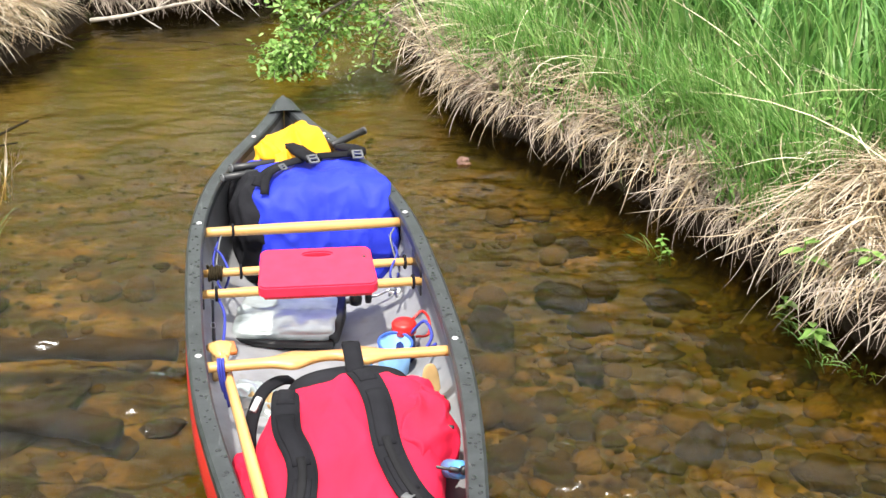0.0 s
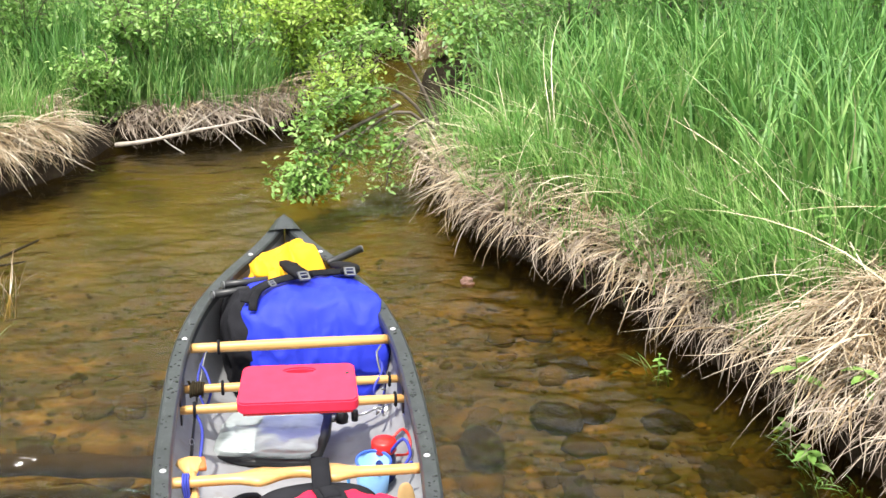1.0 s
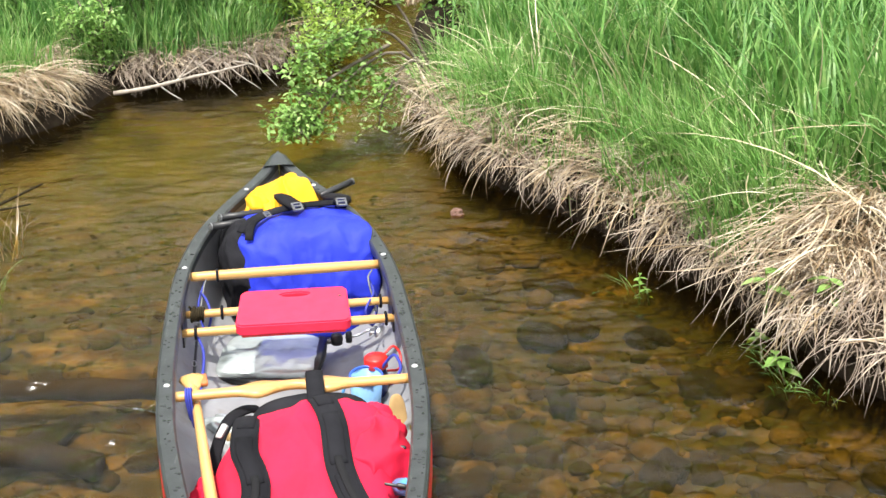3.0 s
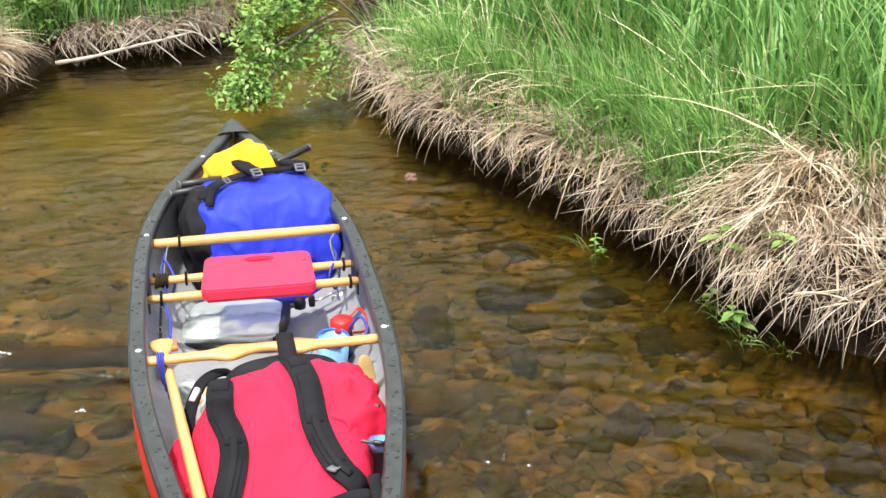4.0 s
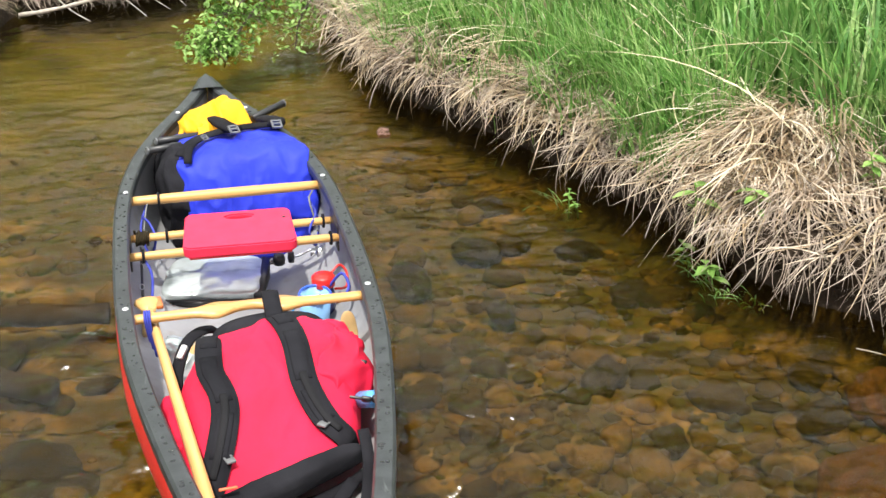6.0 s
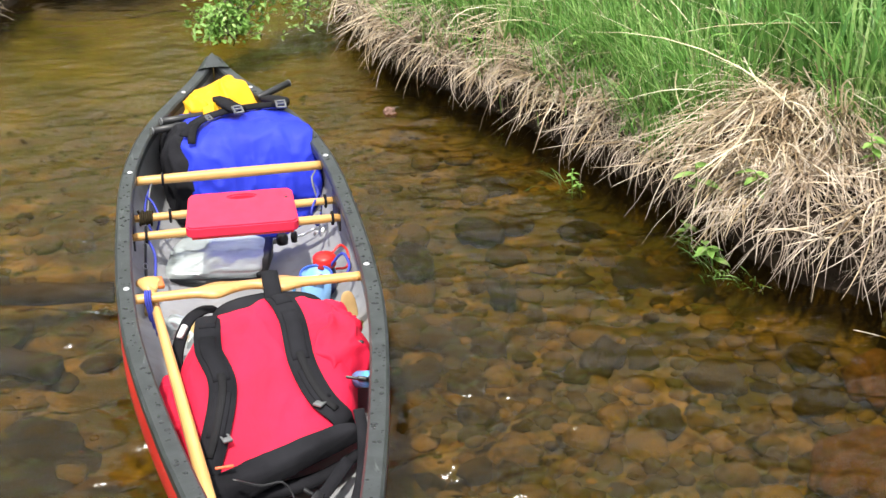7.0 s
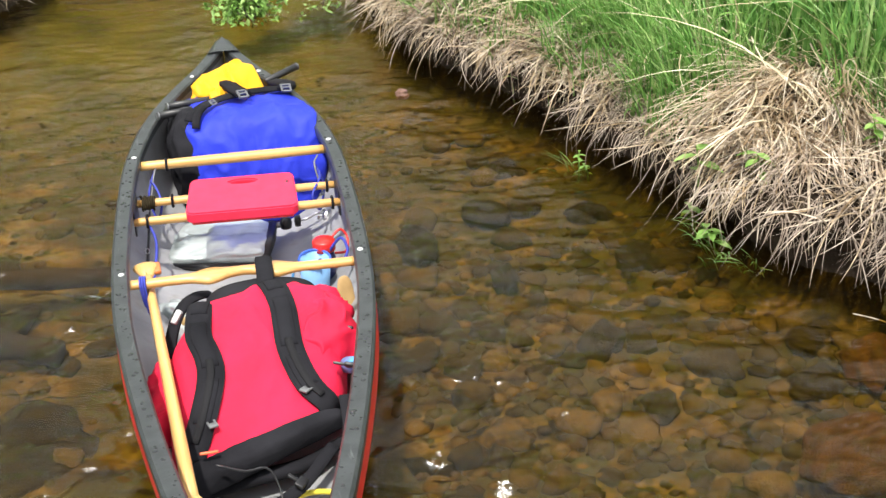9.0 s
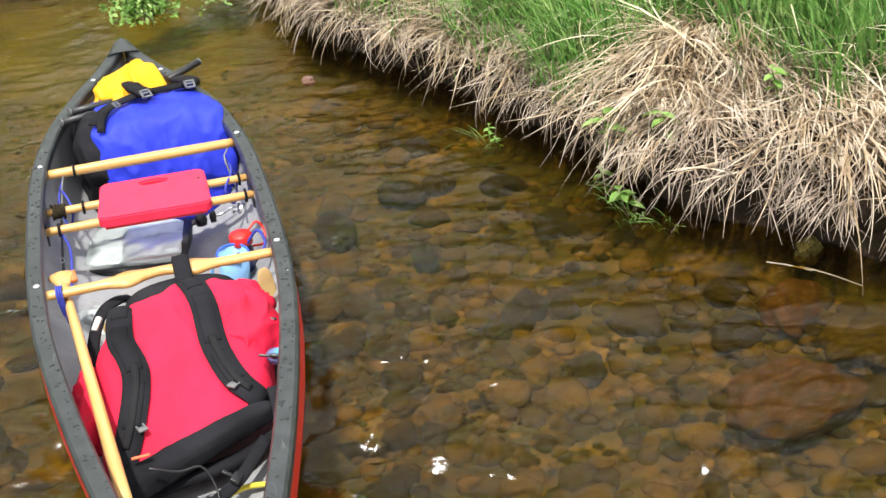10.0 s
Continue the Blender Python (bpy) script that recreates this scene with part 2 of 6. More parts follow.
def inner_material():
    m = Mat("grey_hull_lining", 0.55)
    c = m.ramp(m.noise(6, 6), (0.25, (0.20, 0.205, 0.215)), (0.75, (0.32, 0.325, 0.34)))
    dirt = m.ramp(m.noise(11, 6), (0.56, (0, 0, 0)), (0.75, (0.55, 0.55, 0.55)))
    m.colour(m.mix(dirt, c, (0.19, 0.17, 0.14))).bump(m.noise(90, 3), 0.15, 0.002)
    return m.m


def wood_material(name, dark, light, stretch):
    m = Mat(name, 0.36)
    c = m.ramp(m.noise(26, 5, stretch), (0.3, dark), (0.7, light))
    m.colour(m.mix(0.3, c, m.ramp(m.noise(5, 3), (0.35, dark), (0.7, light))))
    m.bump(m.noise(60, 4, stretch), 0.12, 0.002)
    return m.m


def cloth_material(name, dark, light, rough=0.8, weave=420.0, wrinkle=0.5, spec=0.3):
    m = Mat(name, rough, spec=spec)
    c = m.ramp(m.noise(5, 5), (0.3, dark), (0.7, light))
    m.colour(c)
    w = m.noise(weave, 2)
    f = m.noise(14, 4, (1, 0.5, 1))
    s = m.node("ShaderNodeMath")
    s.operation = "MULTIPLY_ADD"
    s.inputs[1].default_value = 0.08
    m.link(w, s.inputs[0])
    m.link(f, s.inputs[2])
    m.bump(s.outputs[0], wrinkle, 0.012)
    return m.m


def plain(name, colour, rough=0.5, metal=0.0, spec=0.5):
    """Small moulded things: slight unevenness in colour and relief."""
    m = Mat(name, rough, metal, spec)
    d = tuple(v * 0.8 for v in colour)
    m.colour(m.ramp(m.noise(18, 4), (0.3, d), (0.7, colour))).bump(m.noise(70, 3), 0.08, 0.002)
    return m.m


RAIL = wet_rail_material()
DROP = Mat("water_drop", 0.06, spec=0.6).colour((0.010, 0.011, 0.012)).m
HULL = hull_material()
LINING = inner_material()
ASH = wood_material("varnished_ash", (0.46, 0.24, 0.065), (0.66, 0.40, 0.145), (0.12, 4, 4))
ASH_LONG = wood_material("varnished_ash_shaft", (0.50, 0.28, 0.085), (0.70, 0.44, 0.17), (4, 0.12, 4))
ORANGE_WOOD = plain("reddish_laminate", (0.55, 0.16, 0.04), 0.35)
RED_CLOTH = cloth_material("red_pack_cloth", (0.56, 0.008, 0.036), (0.72, 0.013, 0.058))
BLUE_CLOTH = cloth_material("blue_pack_cloth", (0.012, 0.025, 0.42), (0.025, 0.045, 0.62), 0.65)
BLACK_CLOTH = cloth_material("black_webbing", (0.008, 0.008, 0.010), (0.020, 0.020, 0.024), 0.9, spec=0.10)
YELLOW_CLOTH = cloth_material("yellow_dry_cloth", (0.70, 0.34, 0.008), (0.82, 0.42, 0.014), 0.6)
RED_FOAM = plain("red_foam", (0.84, 0.034, 0.085), 0.7, spec=0.25)
RED_PLASTIC = plain("red_plastic", (0.70, 0.025, 0.02), 0.35)
BLUE_PLASTIC = plain("light_blue_plastic", (0.10, 0.36, 0.72), 0.3)
BLUE_CORD = plain("blue_cord", (0.035, 0.05, 0.38), 0.7)
YELLOW_CORD = plain("yellow_cord", (0.80, 0.66, 0.06), 0.6)
BLACK_PLASTIC = plain("black_plastic", (0.016, 0.016, 0.018), 0.4)
GREY_PLASTIC = plain("grey_buckle_plastic", (0.14, 0.145, 0.15), 0.35)
BUCKLE_STEEL = plain("bare_metal", (0.62, 0.63, 0.65), 0.28, 1.0)
BOLT = plain("bright_bolt", (0.80, 0.81, 0.82), 0.3, 0.3)
TAN = plain("tan_leather", (0.50, 0.33, 0.14), 0.6)


def film_material():
    m = Mat("clear_plastic_film", 0.3, 0.35)
    # pale patches put the film's highlights into the colour, dark ones its contents
    m.colour(m.ramp(m.noise(4, 3, (1, 1.6, 1)), (0.30, (0.10, 0.12, 0.12)), (0.42, (0.38, 0.43, 0.43)), (0.70, (0.62, 0.68, 0.68))))
    m.b.inputs["Coat Weight"].default_value = 1.0
    m.bump(m.noise(9, 3, (0.6, 1.3, 1)), 0.45, 0.02)
    return m.m


FILM = film_material()

# ---- mesh helpers ----


def mesh_of(name, verts, faces, material, smooth=True):
    me = bpy.data.meshes.new(name)
    me.from_pydata([tuple(map(float, v)) for v in verts], [], faces)
    me.materials.append(material)
    me.polygons.foreach_set("use_smooth", [smooth] * len(me.polygons))
    me.update()
    return me


def part(name, shape, material, parent=None, label="", smooth=True):
    """Link one mesh object; shape is (verts, faces) or a bmesh."""
    if isinstance(shape, bmesh.types.BMesh):
        me = bpy.data.meshes.new(name)
        shape.to_mesh(me)
        shape.free()
        me.materials.append(material)
        me.polygons.foreach_set("use_smooth", [smooth] * len(me.polygons))
    else:
        me = mesh_of(name, shape[0], shape[1], material, smooth)
    ob = new(name, me)
    ob.parent = parent
    return tagged(ob, label)


def empty(name, m=None):
    ob = new(name)
    ob.empty_display_size = 0.05
    if m is not None:
        ob.matrix_basis = m
    return ob


def joined(*shapes):
    v, f = [], []
    for a, b in shapes:
        f += [tuple(i + len(v) for i in q) for q in b]
        v += [tuple(p) for p in a]
    return v, f


def moved(shape, m):
    return [tuple(m @ Vector(p)) for p in shape[0]], shape[1]


def curve_points(pts, n):
    """Catmull-Rom through pts, n points."""
    p = np.array(pts, float)
    p = np.vstack([2 * p[0] - p[1], p, 2 * p[-1] - p[-2]])
    out = []
    for u in np.linspace(0, len(p) - 3 - 1e-9, n):
        i = int(u)
        t = u - i
        a, b, c, d = p[i:i + 4]
        out.append(0.5 * (2 * b + (c - a) * t + (2 * a - 5 * b + 4 * c - d) * t * t + (3 * b - a - 3 * c + d) * t ** 3))
    return np.array(out)


def tube(pts, radius, sides=8, caps=True, flat=1.0):
    """A tube along pts; radius a number or one for each point."""
    p = np.array(pts, float)
    n = len(p)
    r = np.broadcast_to(np.array(radius, float), (n,))
    tan = np.gradient(p, axis=0)
    tan /= np.linalg.norm(tan, axis=1)[:, None] + 1e-12
    ref = np.array((0, 0, 1.0)) if abs(tan[0][2]) < 0.9 else np.array((1.0, 0, 0))
    v, f = [], []
    side = np.cross(tan[0], ref)
    for i in range(n):
        side = side - tan[i] * side.dot(tan[i])
        side /= np.linalg.norm(side) + 1e-12
        up = np.cross(side, tan[i])
        for k in range(sides):
            a = 2 * math.pi * k / sides
            v.append(p[i] + r[i] * (math.cos(a) * side + flat * math.sin(a) * up))
    for i in range(n - 1):
        for k in range(sides):
            q = (k + 1) % sides
            f.append((i * sides + k, i * sides + q, (i + 1) * sides + q, (i + 1) * sides + k))
    if caps:
        f.append(tuple(range(sides - 1, -1, -1)))
        f.append(tuple((n - 1) * sides + k for k in range(sides)))
    return v, f


def band(pts, ups, width, thick):
    """A flat strap along pts with the given up directions."""
    p, u = np.array(pts, float), np.array(ups, float)
    tan = np.gradient(p, axis=0)
    w = np.broadcast_to(np.array(width, float), (len(p),))
    v, f = [], []
    for i in range(len(p)):
        t = tan[i] / np.linalg.norm(tan[i])
        s = np.cross(t, u[i])
        s /= np.linalg.norm(s)
        n = np.cross(s, t)
        for a, b in ((-1, -0.5), (-0.92, 0.5), (0, 0.8), (0.92, 0.5), (1, -0.5)):
            v.append(p[i] + s * a * w[i] / 2 + n * b * thick)
    for i in range(len(p) - 1):
        for k in range(5):
            q = (k + 1) % 5
            f.append((i * 5 + k, i * 5 + q, i * 5 + 5 + q, i * 5 + 5 + k))
    f += [(4, 3, 2, 1, 0), tuple(len(v) - 5 + k for k in range(5))]
    return v, f


def block(sx, sy, sz, bevel=0.004, at=(0, 0, 0), segments=2):
    bm = bmesh.new()
    bmesh.ops.create_cube(bm, size=1.0, matrix=Matrix.Translation(at) @ Matrix.Diagonal((sx, sy, sz, 1)))
    if bevel:
        bmesh.ops.bevel(bm, geom=bm.edges[:], offset=bevel, segments=segments, affect="EDGES", profile=0.6)
    return bm


def shape_of(bm):
    bm.verts.index_update()
    out = ([tuple(v.co) for v in bm.verts], [tuple(v.index for v in q.verts) for q in bm.faces])
    bm.free()
    return out


def lathe(profile, sides=20):
    v, f = [], []
    for r, z in profile:
        for k in range(sides):
            a = 2 * math.pi * k / sides
            v.append((r * math.cos(a), r * math.sin(a), z))
    for i in range(len(profile) - 1):
        for k in range(sides):
            q = (k + 1) % sides
            f.append((i * sides + k, i * sides + q, (i + 1) * sides + q, (i + 1) * sides + k))
    f.append(tuple(range(sides - 1, -1, -1)))
    f.append(tuple((len(profile) - 1) * sides + k for k in range(sides)))
    return v, f


def pillow(half, power, folds=0.0, freq=5.0, seed=0, level=5, warp=None):
    """A stuffed bag: a rounded box with folds in its cloth."""
    bm = bmesh.new()
    bmesh.ops.create_icosphere(bm, subdivisions=level, radius=1.0)
    h = Vector(half)
    off = Vector((seed * 3.7, seed * 1.9, seed * 5.3))
    for v in bm.verts:
        d = v.co.normalized()
        k = (abs(d.x) ** power + abs(d.y) ** power + abs(d.z) ** power) ** (-1 / power)
        p = Vector((d.x * k * h.x, d.y * k * h.y, d.z * k * h.z))
        if folds:
            ridge = 1 - abs(noise.noise(Vector((p.x * freq * 1.6, p.y * freq, p.z * freq)) + off))
            soft = noise.noise(p * freq * 0.5 + off)
            p += d * folds * (1.1 * soft + 0.9 * (ridge ** 3 - 0.45))
        if warp:
            p = warp(p)
        v.co = p
    return shape_of(bm)


def pillow_top(x, y, half, power):
    s = 1 - abs(x / half[0]) ** power - abs(y / half[1]) ** power
    return half[2] * max(s, 0.0) ** (1 / power)


# ---- the stream and its banks ----
RIGHT_SHORE = [(3.6, -14), (3.3, -5), (3.0, -1.8), (2.60, -0.78), (2.38, -0.46), (2.22, -0.20), (2.03, 0.0), (1.93, 0.25), (1.93, 0.60), (1.78, 1.10),
               (1.64, 1.56), (1.50, 2.02), (1.34, 2.42), (1.15, 2.82), (1.02, 3.2), (0.98, 3.8), (0.95, 4.4), (0.92, 5.2), (1.02, 6.2), (1.16, 7.2), (1.2, 8.0), (1.7, 9.6), (3.2, 11.5)]
LEFT_SHORE = [(2.4, 12.2), (1.15, 9.9), (0.82, 8.6), (0.72, 7.8), (0.42, 7.1), (0.05, 6.45), (-0.22, 6.12), (-0.70, 5.92), (-1.15, 5.86), (-1.28, 5.42),
              (-1.44, 4.90), (-1.72, 4.56), (-1.96, 4.22), (-2.1, 3.5), (-1.85, 2.3), (-1.8, 1.4), (-1.95, 0.0), (-2.3, -2), (-2.7, -6), (-3.2, -14)]
SHORE = np.array(RIGHT_SHORE + LEFT_SHORE, float)


def shore_distance(x, y):
    """Distance to the water's edge, positive on land."""
    x, y = np.asarray(x, float), np.asarray(y, float)
    best = np.full(x.shape, 1e9)
    inside = np.zeros(x.shape, bool)
    for (ax, ay), (bx, by) in zip(SHORE, np.roll(SHORE, -1, 0)):
        dx, dy = bx - ax, by - ay
        t = np.clip(((x - ax) * dx + (y - ay) * dy) / (dx * dx + dy * dy), 0, 1)
        best = np.minimum(best, np.hypot(x - ax - t * dx, y - ay - t * dy))
        cross = (ay > y) != (by > y)
        inside ^= cross & (x < (bx - ax) * (y - ay) / (by - ay + 1e-12) + ax)
    return np.where(inside, -best, best)


def smooth(v):
    v = np.clip(v, 0, 1)
    return v * v * (3 - 2 * v)


def ripple(x, y):
    """Slow unevenness of the ground."""
    return (np.sin(x * 2.1 + 1.3 * np.sin(y * 1.7)) * np.sin(y * 2.6 + 0.8 * np.sin(x * 1.3)) * 0.6
            + np.sin(x * 5.7 + 2 * np.sin(y * 3.1)) * np.sin(y * 6.3 + x * 1.1) * 0.4)


def ground_height(x, y):
    x, y = np.asarray(x, float), np.asarray(y, float)
    d = shore_distance(x, y)
    r = ripple(x, y)
    bed = -0.17 - 0.07 * smooth(-d / 0.7) + 0.02 * r
    tussock = 0.10 * np.exp(-((x - 2.5) / 0.45) ** 2 - ((y - 0.7) / 0.55) ** 2)
    low = 1 - 0.35 * smooth((y - 3.0) / 3.0)
    back = 0.07 * smooth((x + 1.35) / 0.3)          # only the cut banks are hollow
    land = -0.17 + 0.52 * low * smooth((d - back + 0.02) / (0.13 + 0.5 * (0.07 - back))) + 0.10 * smooth((d - 0.2) / 1.5) + 0.05 * r * smooth(d / 0.4) + tussock
    land = land + 0.5 * smooth((d - 6) / 25)
    return np.where(d > -0.02, land, bed)


def turf_height(x, y):
    """Top of the ground, or of the turf that overhangs the undercut bank."""
    x, y = np.asarray(x, float), np.asarray(y, float)
    d = shore_distance(x, y)
    lip = (0.235 + 0.11 * smooth((d + 0.03) / 0.24) + 0.02 * ripple(x * 2, y * 2)) * (1 - 0.35 * smooth((y - 3.0) / 3.0))
    return np.where((d > -0.05) & (d < 0.30) & (x > -1.2), np.maximum(ground_height(x, y), lip), ground_height(x, y))


def lines(lo, hi, step, far, grow=1.35):
    a = list(np.arange(lo, hi + step / 2, step))
    s = step
    while a[-1] < far:
        s *= grow
        a.append(a[-1] + s)
    s = step
    while a[0] > -far:
        s *= grow
        a.insert(0, a[0] - s)
    return np.array(a)


gx, gy = lines(-2.6, 3.4, 0.05, 600), lines(-2.2, 8.6, 0.05, 600)
GX, GY = np.meshgrid(gx, gy)
GZ = ground_height(GX, GY)
nx = len(gx)
gf = [(j * nx + i, j * nx + i + 1, (j + 1) * nx + i + 1, (j + 1) * nx + i) for j in range(len(gy) - 1) for i in range(nx - 1)]
ground = part("ground", (np.stack([GX, GY, GZ], -1).reshape(-1, 3), gf), GROUND)
tagged(ground, "brown soil banks and sandy pebbled stream bed", "ground", kind="structure")

# ---- stones on the bed ----


def stone_shape(seed, flat=0.55, level=2):
    bm = bmesh.new()
    bmesh.ops.create_icosphere(bm, subdivisions=level, radius=1.0)
    off = Vector((seed * 7.3, seed * 2.1, seed * 4.9))
    for v in bm.verts:
        n = noise.noise(v.co * 0.9 + off) * 0.5 + noise.noise(v.co * 2.0 + off) * 0.3
        v.co = Vector((v.co.x, v.co.y, v.co.z * flat)) * (1 + n)
    return shape_of(bm)


rng = np.random.default_rng(7)
stone_meshes = [mesh_of("stone", *stone_shape(k + 1), STONE) for k in range(9)]
placed = []
tries = 0
while len(placed) < 295 and tries < 9000:
    tries += 1
    near = rng.random() < 0.72
    x, y = (rng.uniform(0.5, 2.5), rng.uniform(-1.7, 0.75)) if near else (rng.uniform(-2.0, 1.4), rng.uniform(-1.2, 2.2))
    d = float(shore_distance(x, y))
    size = 0.034 + 0.07 * rng.random() ** 2.0
    if d > -0.06 or (abs(x) < 0.5 and -2.3 < y < 2.2) or any((x - a) ** 2 + (y - b) ** 2 < (0.75 * (size + c)) ** 2 for a, b, c in placed):
        continue
    placed.append((x, y, size))
    ob = new("stone", stone_meshes[int(rng.integers(9))])
    z = float(ground_height(x, y))
    ob.parent = ground
    ob.matrix_basis = Matrix.LocRotScale((x, y, min(z + size * 0.18, -0.035 - size * 0.5)), Euler((rng.uniform(-.2, .2), rng.uniform(-.2, .2), rng.uniform(0, 6.3))),
                                         (size * rng.uniform(0.8, 1.25), size * rng.uniform(0.75, 1.0), size * rng.uniform(0.8, 1.25)))


def rock(name, at, half, turn, material, seed, label):
    ob = part(name, stone_shape(seed, 1.0, 4), material)
    ob.matrix_basis = Matrix.LocRotScale(at, Euler((0.1, 0.05, radians(turn))), half)
    return tagged(ob, label, "rock")


rock("boulder", (1.92, -0.98, -0.17), (0.25, 0.16, 0.10), 25, ROCK_RED, 31, "broad smooth reddish-brown boulder under shallow water")
rock("rock", (2.31, -0.34, -0.01), (0.060, 0.040, 0.045), 20, STONE, 17, "small wet grey stone at the foot of the bank")
rock("rock", (2.15, -0.50, -0.13), (0.13, 0.10, 0.10), 60, ROCK_RED, 12, "angular rust-red rock on the stream bed")
for x, y, hx, hy in ((1.96, -0.50, 0.11, 0.10), (1.57, 1.07, 0.12, 0.07), (1.32, 1.70, 0.12, 0.07), (1.12, 1.21, 0.13, 0.07), (0.76, 0.99, 0.15, 0.09), (1.66, 0.59, 0.12, 0.08), (1.30, -0.02, 0.10, 0.07), (1.06, 0.55, 0.11, 0.06)):
    rock("rock", (x, y, -0.20), (hx, hy, 0.075), 40 * x + 70 * y, ROCK_DARK, int(60 + 9 * x), "dark rounded rock on the sandy stream bed")
rock("rock", (2.30, -0.80, -0.14), (0.15, 0.10, 0.07), 10, STONE, 14, "flat brown rock on the sandy stream bed")
rock("rock", (0.925, 2.50, 0.0), (0.035, 0.028, 0.026), 10, stone_material("pink_rock", (0.0, (0.34, 0.20, 0.16)), (1.0, (0.42, 0.26, 0.21))), 19, "small pinkish rock at the water's edge")

pebbles = []
cob = [stone_shape(40 + k, 0.5, 1) for k in range(6)]
for k in range(1500):
    x, y = (rng.uniform(0.45, 2.6), rng.uniform(-1.7, 1.0)) if k % 5 else (rng.uniform(-2.0, 1.2), rng.uniform(-1.6, 2.2))
    d = float(shore_distance(x, y))
    if d > -0.05 or (abs(x) < 0.5 and -2.3 < y < 2.2):
        continue
    s = 0.016 + 0.036 * rng.random() ** 1.7
    z = min(float(ground_height(x, y)) + s * 0.06, -0.03 - s * 0.5)
    pebbles.append(moved(cob[k % 6], Matrix.LocRotScale((x, y, z), Euler((0, 0, rng.uniform(0, 6.3))), (s * rng.uniform(0.9, 1.5), s, s * 0.8))))
for k in range(4200):
    x, y = (rng.uniform(0.5, 2.6), rng.uniform(-1.7, 2.6)) if k % 3 else (rng.uniform(-2.0, 1.2), rng.uniform(-1.2, 3.6))
    if float(shore_distance(x, y)) > -0.04 or (abs(x) < 0.5 and -2.3 < y < 2.2):
        continue
    s = rng.uniform(0.006, 0.024)
    m = Matrix.LocRotScale((x, y, float(ground_height(x, y)) + s * 0.3), Euler((0, 0, rng.uniform(0, 6.3))), (s * 1.2, s, s * 0.7))
    pebbles.append(moved((
        [(1, 0, 0), (0.3, 0.9, 0), (-0.8, 0.6, 0), (-0.8, -0.6, 0), (0.3, -0.9, 0), (0, 0, 1)],
        [(0, 1, 5), (1, 2, 5), (2, 3, 5), (3, 4, 5), (4, 0, 5)]), m))


def pebble_material():
    m = Mat("pebbles", 0.95, spec=0.08)
    c_ = (m.ramp(m.island(), (0.0, (0.027, 0.028, 0.008)), (0.45, (0.073, 0.059, 0.018)), (0.85, (0.146, 0.109, 0.033)), (1.0, (0.245, 0.184, 0.068))))
    c_ = m.mix(0.5, c_, m.ramp(m.noise(34, 5), (0.3, (0.04, 0.035, 0.012)), (0.7, (0.30, 0.22, 0.09))), "OVERLAY")
    algae = m.ramp(m.noise(4, 4), (0.45, (0, 0, 0)), (0.62, (0.75, 0.75, 0.75)))
    m.colour(m.mix(algae, c_, (0.05, 0.052, 0.014))).bump(m.noise(60, 4), 0.4, 0.006)
    return m.m


tagged(part("gravel", joined(*pebbles), pebble_material()), "loose tan and brown pebbles on the stream bed", "gravel", kind="stuff")

# sunken trunk that the water runs over
log_pts = curve_points([(-2.4, 1.00, -0.10), (-1.6, 0.92, -0.09), (-1.0, 0.86, -0.085), (-0.52, 0.80, -0.095)], 16)
sunken = part("sunken_log", tube(log_pts, [0.044 + 0.006 * math.sin(i * 1.7) for i in range(16)], 12), SUNKEN)
tagged(sunken, "dark waterlogged tree trunk lying under the surface", "log")
log_pts = curve_points([(-2.3, 0.66, -0.15), (-1.5, 0.50, -0.13), (-1.05, 0.42, -0.12), (-0.72, 0.30, -0.15)], 14)
tagged(part("sunken_log", tube(log_pts, [0.075 - 0.002 * i + 0.006 * math.sin(i * 2.1) for i in range(14)], 12), SUNKEN), "dark slimy log sunk on the stream bed", "log")
# flat dark rocks added for the dimness of the deeper water below the log
for k_, (x, y, hx, hy) in enumerate(((-1.25, 0.02, 0.34, 0.22), (-0.78, -0.22, 0.26, 0.20), (-1.7, -0.3, 0.38, 0.25), (-1.15, -0.62, 0.34, 0.24), (-0.72, -0.95, 0.28, 0.24), (-1.65, -1.0, 0.4, 0.3), (-1.1, -1.35, 0.36, 0.28),
                                     (-1.0, 0.62, 0.24, 0.10), (-1.6, 0.70, 0.3, 0.12))):
    rock("rock", (x, y, -0.235), (hx, hy, 0.055), 35 * k_, ROCK_DARK, 60 + k_, "flat dark rock added to darken the stream bed")

# ---- grass ----


